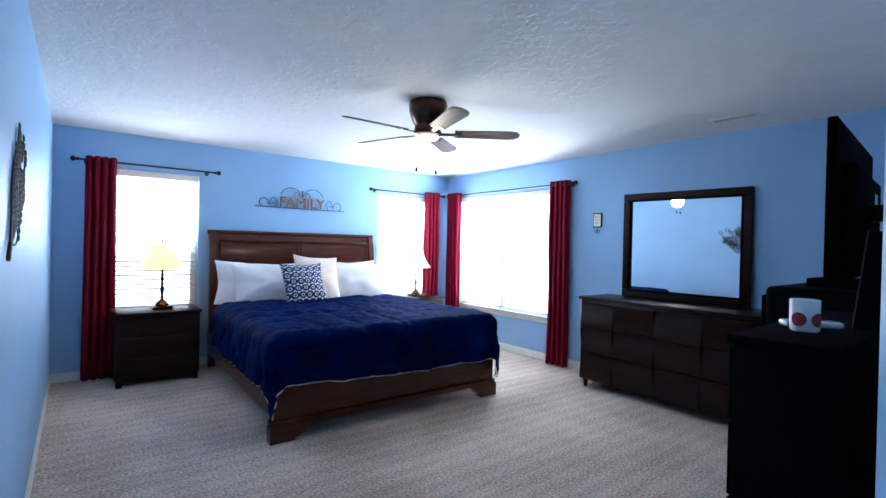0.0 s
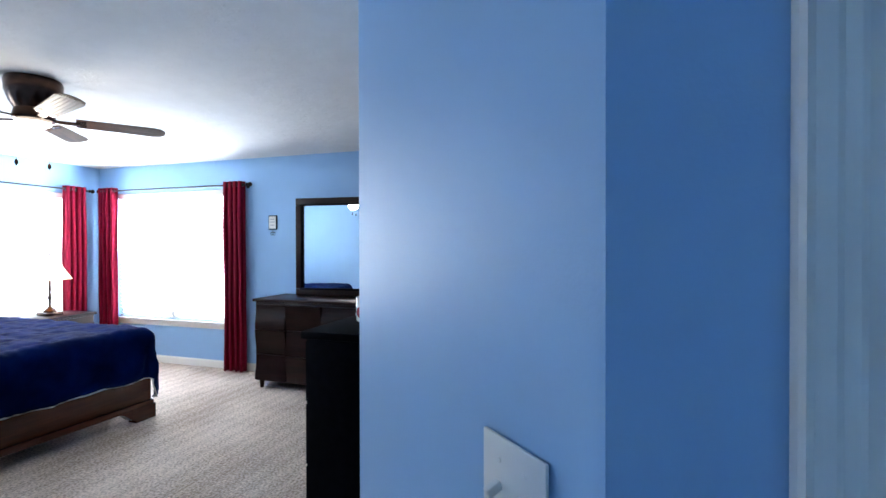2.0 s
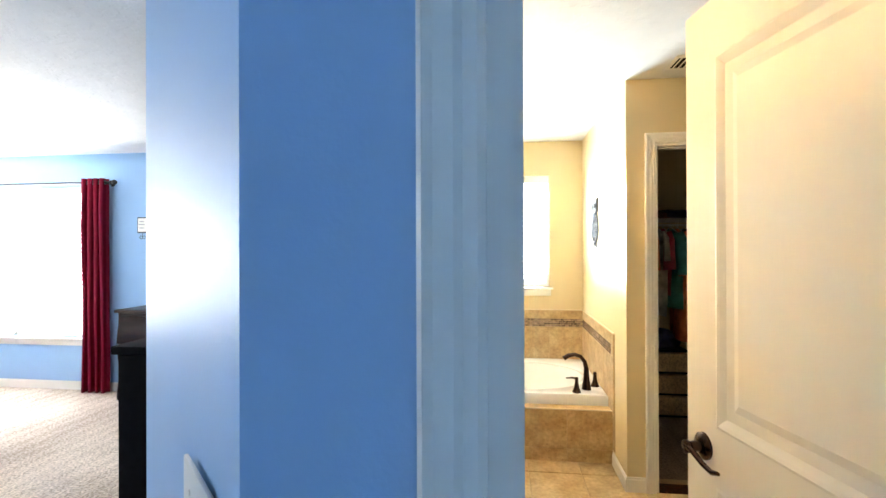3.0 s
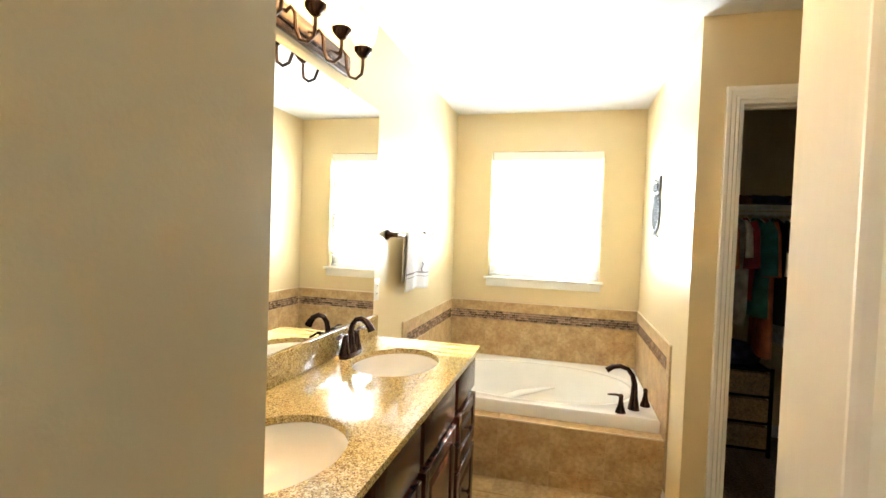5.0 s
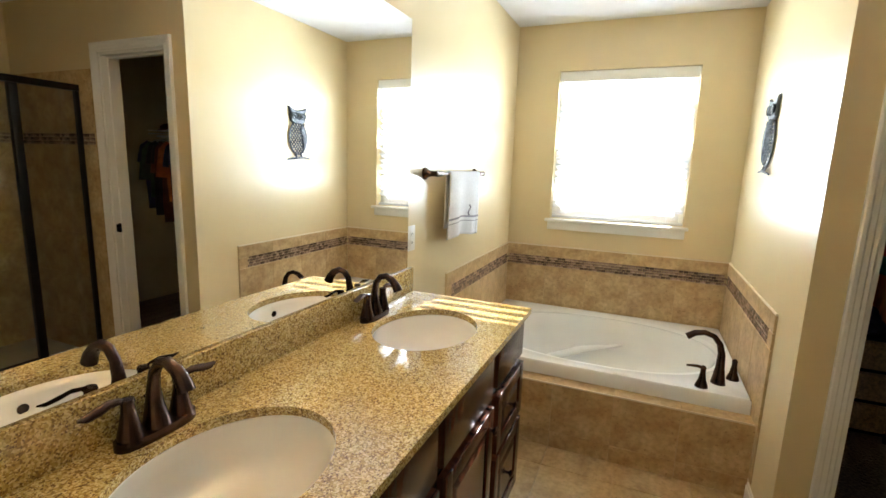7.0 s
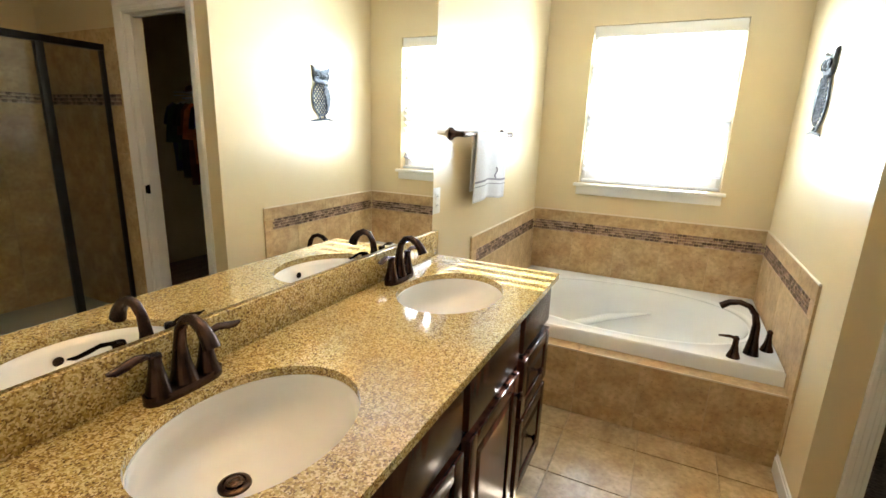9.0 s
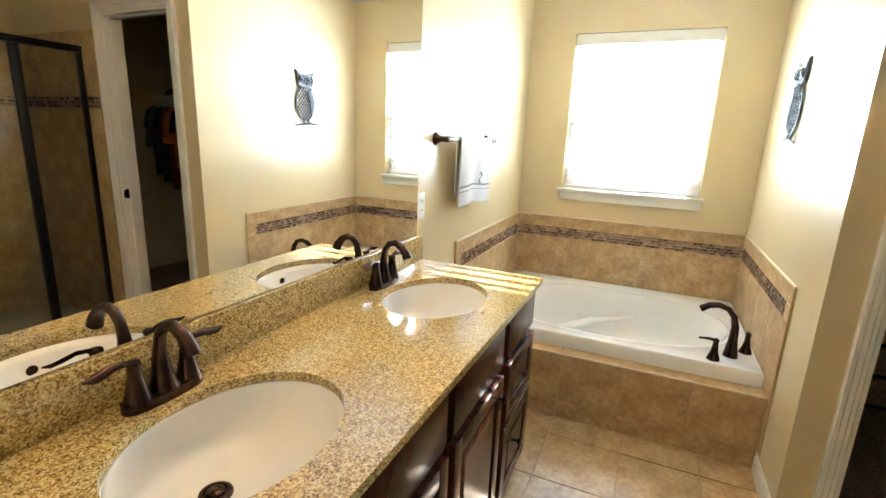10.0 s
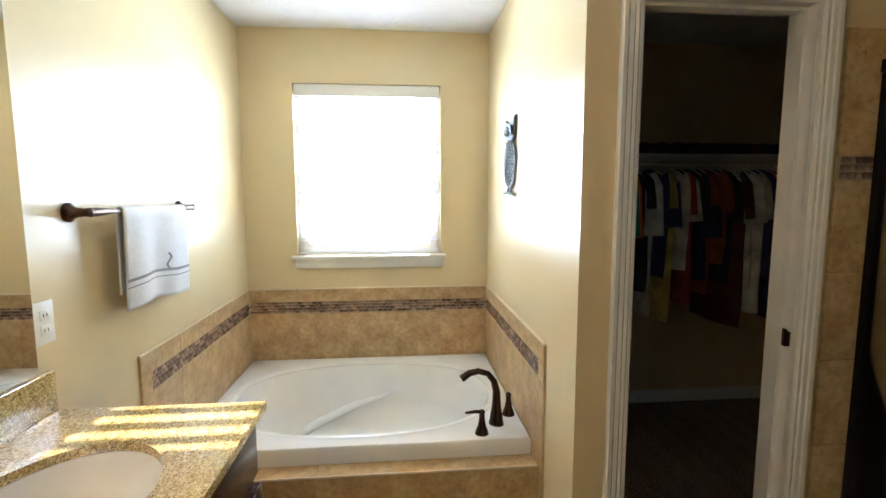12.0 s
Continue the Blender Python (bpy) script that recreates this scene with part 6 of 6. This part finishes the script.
def shoe(y, h, label, seed):
    bm = bmesh.new()
    box(bm, -0.11, 0.13, -0.038, 0.038, 0.0, 0.014)
    tube(bm, [(0.12, 0, 0.03), (0.07, 0, 0.035), (0.0, 0, 0.045), (-0.06, 0, 0.055)], [0.020, 0.034, 0.038, 0.036], 12)
    tube(bm, [(-0.07, 0, 0.03), (-0.072, 0, 0.05 + h * 0.5), (-0.07, 0, 0.05 + h)], [0.036, 0.040, 0.046], 12)
    bmesh.ops.recalc_face_normals(bm, faces=bm.faces[:])
    return solid("shoe", bm, CLOTHS[5 if seed % 3 else 9], label, "shoe", kind="", group="shoes on the closet shelf", at=pose(7.60, y, 1.693, 0, 0, 180 + 14 * math.sin(seed * 5.3)), soft=True)


for i in range(15):
    shoe(-4.72 + i * 0.112, 0.14 if i > 12 else 0.035, "tall dark boot on the closet shelf" if i > 12 else "dark low shoe on the closet shelf", i)

cd = thing("drawer_unit", "dark framed unit with three wicker drawers on the closet carpet", "storage drawers", Matrix.Translation((7.42, -3.20, 0)))
for x in (0, 0.34):
    for y in (0, -0.38):
        part("post", mbox(x, x + 0.02, y, y + 0.02, 0, 0.60), BLACKWOOD, cd)
for z in (0.04, 0.22, 0.40, 0.58):
    part("shelf", mbox(0.0, 0.36, -0.36, 0.0, z, z + 0.015), BLACKWOOD, cd)
for z in (0.058, 0.238, 0.418):
    part("wicker_drawer", mbox(-0.008, 0.33, -0.355, -0.003, z, z + 0.15, 0.008), WICKER, cd, "tan wicker drawer")
for i, (x, y, r) in enumerate(((7.60, -3.38, 0.13),)):
    bm = bmesh.new()
    bmesh.ops.create_icosphere(bm, subdivisions=4, radius=1)
    for v in bm.verts:
        w = 1 + 0.25 * noise.noise(v.co * 2.5)
        v.co = Vector((v.co.x * r * w * 1.2, v.co.y * r * w * 1.2, max(-0.05, v.co.z * r * 0.8 * w)))
    solid("folded_clothes", bm, CLOTHS[5], "heap of dark clothes on the drawer unit", "clothes", kind="", at=Matrix.Translation((x, y, 0.645)), soft=True)

# ---- tiles: deck, surround, floor, shower ----
def tiled(parent, origin, ux, uy, w, h, nu, nv, skip=None, mat_=STONE, gap=0.0022, depth=0.009, off_u=0.0, name="tile", stagger=False):
    """Tiles on a face: origin at its lower corner, ux and uy its ways; w x h each."""
    ux, uy = Vector(ux), Vector(uy)
    nz = ux.cross(uy)
    m0 = Matrix((ux, uy, nz)).transposed().to_4x4()
    cache = {}
    for i in range(nu):
        for j in range(nv):
            u0, u1 = i * w, (i + 1) * w
            if skip and skip(u0, u1, j * h, (j + 1) * h):
                continue
            key = (round(w, 4), round(h, 4))
            if key not in cache:
                bm = mbox(-w / 2 + gap / 2, w / 2 - gap / 2, -h / 2 + gap / 2, h / 2 - gap / 2, 0, depth, 0.0012, 1)
                cache[key] = mesh(name, bm, mat_)
            c = Vector(origin) + ux * (u0 + w / 2 + off_u) + uy * (j * h + h / 2)
            piece(name, cache[key], parent, Matrix.Translation(c) @ m0)


dk = thing("tub_deck", "travertine-tiled bathtub deck and apron", "bathtub deck", Matrix.Translation((0, 0, 0)), kind="structure")
part("core", mbox(TX0 + 0.012, TX0 + 0.16, TY0, TY1, 0, DZ - 0.010), GROUT, dk, soft=False)
L = TY1 - TY0
tiled(dk, (TX0 + 0.010, TY1, 0.0), (0, -1, 0), (0, 0, 1), L / 5, 0.088, 5, 1)
tiled(dk, (TX0 + 0.010, TY1, 0.088), (0, -1, 0), (0, 0, 1), L / 5, DZ - 0.088, 5, 1)
tiled(dk, (TX0 + 0.0005, TY1, DZ - 0.010), (0, -1, 0), (1, 0, 0), L / 5, 0.088, 5, 1)
part("edge_trim", mbox(TX0 - 0.002, TX0 + 0.004, TY0, TY1, DZ - 0.008, DZ + 0.001, 0.002), CREAMSTRIP, dk, "cream edge strip")

SX0 = 6.515


def surround(name, label, origin, ux, L, cols, mosaic_from, lead=False):
    th = thing(name, label, "tile surround", Matrix.Translation((0, 0, 0)), kind="structure")
    nz = Vector(ux).cross(Vector((0, 0, 1)))
    bm = bmesh.new()
    o, u = Vector(origin), Vector(ux)
    z0 = 0.10
    for a, b, c, d in ((0, L, z0, 0.878),):
        p = [o + u * a, o + u * b]
        q = [v + nz * 0.004 for v in p]
        vs = [bm.verts.new((v.x, v.y, z)) for z in (c, d) for v in (p[0], p[1], q[1], q[0])]
        for f in ((0, 1, 2, 3), (4, 7, 6, 5), (0, 4, 5, 1), (1, 5, 6, 2), (2, 6, 7, 3), (3, 7, 4, 0)):
            bm.faces.new([vs[i] for i in f])
    bmesh.ops.recalc_face_normals(bm, faces=bm.faces[:])
    part("grout_bed", bm, GROUT, th, soft=False)
    o2 = o + nz * 0.001
    w = L / cols
    tiled(th, (o2.x, o2.y, 0.352), ux, (0, 0, 1), w, 0.37, cols, 1)
    tiled(th, (o2.x, o2.y, 0.797), ux, (0, 0, 1), w, 0.080, cols, 1)
    n = int(round((L - mosaic_from) / 0.030))
    mw = (L - mosaic_from) / n
    start = o2 + u * (mosaic_from if lead else 0)
    for r in range(4):
        tiled(th, (start.x, start.y, 0.724 + r * 0.0182), ux, (0, 0, 1), mw, 0.0182, n - r % 2, 1, mat_=MOSAIC, off_u=mw / 2 * (r % 2), gap=0.003, depth=0.008, name="mosaic_piece")
    if mosaic_from:
        e = o2 + u * (0 if lead else L - mosaic_from)
        tiled(th, (e.x, e.y, 0.722), ux, (0, 0, 1), mosaic_from, 0.075, 1, 1)
    # pencil strip at the top
    bm = bmesh.new()
    a, b = o + u * 0, o + u * L
    tube(bm, [(a + nz * 0.006) + Vector((0, 0, 0.879)), (b + nz * 0.006) + Vector((0, 0, 0.879))], 0.0055, 8)
    part("top_strip", bm, CREAMSTRIP, th, "cream top edge strip")
    return th


surround("tile_surround", "travertine tile surround with a brown glass mosaic band under the window", (7.76, -1.276, 0), (0, -1, 0), 1.482, 5, 0.0)
surround("tile_surround", "travertine tile surround with a brown glass mosaic band beside the towel bar", (SX0, -1.268, 0), (1, 0, 0), 7.748 - SX0, 4, 0.075, True)


surround("tile_surround", "travertine tile surround with a brown glass mosaic band below the owl plaque", (7.748, -2.766, 0), (-1, 0, 0), 7.748 - SX0, 4, 0.075)

# floor tiles of the bathroom
fl = thing("floor_bathroom", "square travertine floor tiles with tan grout", "floor", Matrix.Translation((0, 0, 0)), kind="structure")
part("grout_bed", mbox(3.69, 6.75, -4.6, -1.22, -0.12, -0.006), GROUT, fl, soft=False)
P = 0.335
me = mesh("tile", mbox(-P / 2 + 0.0025, P / 2 - 0.0025, -P / 2 + 0.0025, P / 2 - 0.0025, -0.008, 0.0, 0.0015, 1), FLOORTILE)
for i in range(10):
    for j in range(11):
        x, y = 6.40 + P / 2 - i * P, -1.53 - P / 2 - (j - 1) * P
        if x + P / 2 > 3.70 and y - P / 2 > -4.75 and y < -1.3 and not (x > 6.3 and y < -2.9):
            piece("tile", me, fl, pose(x, y, 0, 0, 0, 90 * ((i * 3 + j) % 4)))
slab("threshold_strip", "narrow floor strip at the closet doorway", VANITYWOOD, (6.215, 6.33, DC[0] + 0.017, DC[1] - 0.017, -0.02, 0.003))

# shower wall tiles
sw = thing("shower_tiles", "brown travertine shower wall tiles with a mosaic band", "tile surround", Matrix.Translation((0, 0, 0)), kind="structure")
part("grout_bed", mbox(6.209, 6.2138, -4.499, -3.605, 0.0, 1.97), GROUT, sw, soft=False)
part("grout_bed", mbox(4.90, 6.209, -4.4998, -4.495, 0.0, 1.97), GROUT, sw, soft=False)
tiled(sw, (6.2105, -3.605, 0.0), (0, -1, 0), (0, 0, 1), 0.298, 0.30, 3, 5)
tiled(sw, (6.2105, -3.605, 1.5755), (0, -1, 0), (0, 0, 1), 0.298, 0.394, 3, 1)
tiled(sw, (6.205, -4.4965, 0.0), (-1, 0, 0), (0, 0, 1), 0.325, 0.30, 4, 5)
tiled(sw, (6.205, -4.4965, 1.5755), (-1, 0, 0), (0, 0, 1), 0.325, 0.394, 4, 1)
for r in range(3):
    tiled(sw, (6.2105, -3.62, 1.5015 + r * 0.0243), (0, -1, 0), (0, 0, 1), 0.0262, 0.0243, 33, 1, mat_=MOSAIC, gap=0.003, depth=0.008, name="mosaic_piece")
    tiled(sw, (6.205, -4.4965, 1.5015 + r * 0.0243), (-1, 0, 0), (0, 0, 1), 0.0262, 0.0243, 49, 1, mat_=MOSAIC, gap=0.003, depth=0.008, name="mosaic_piece")
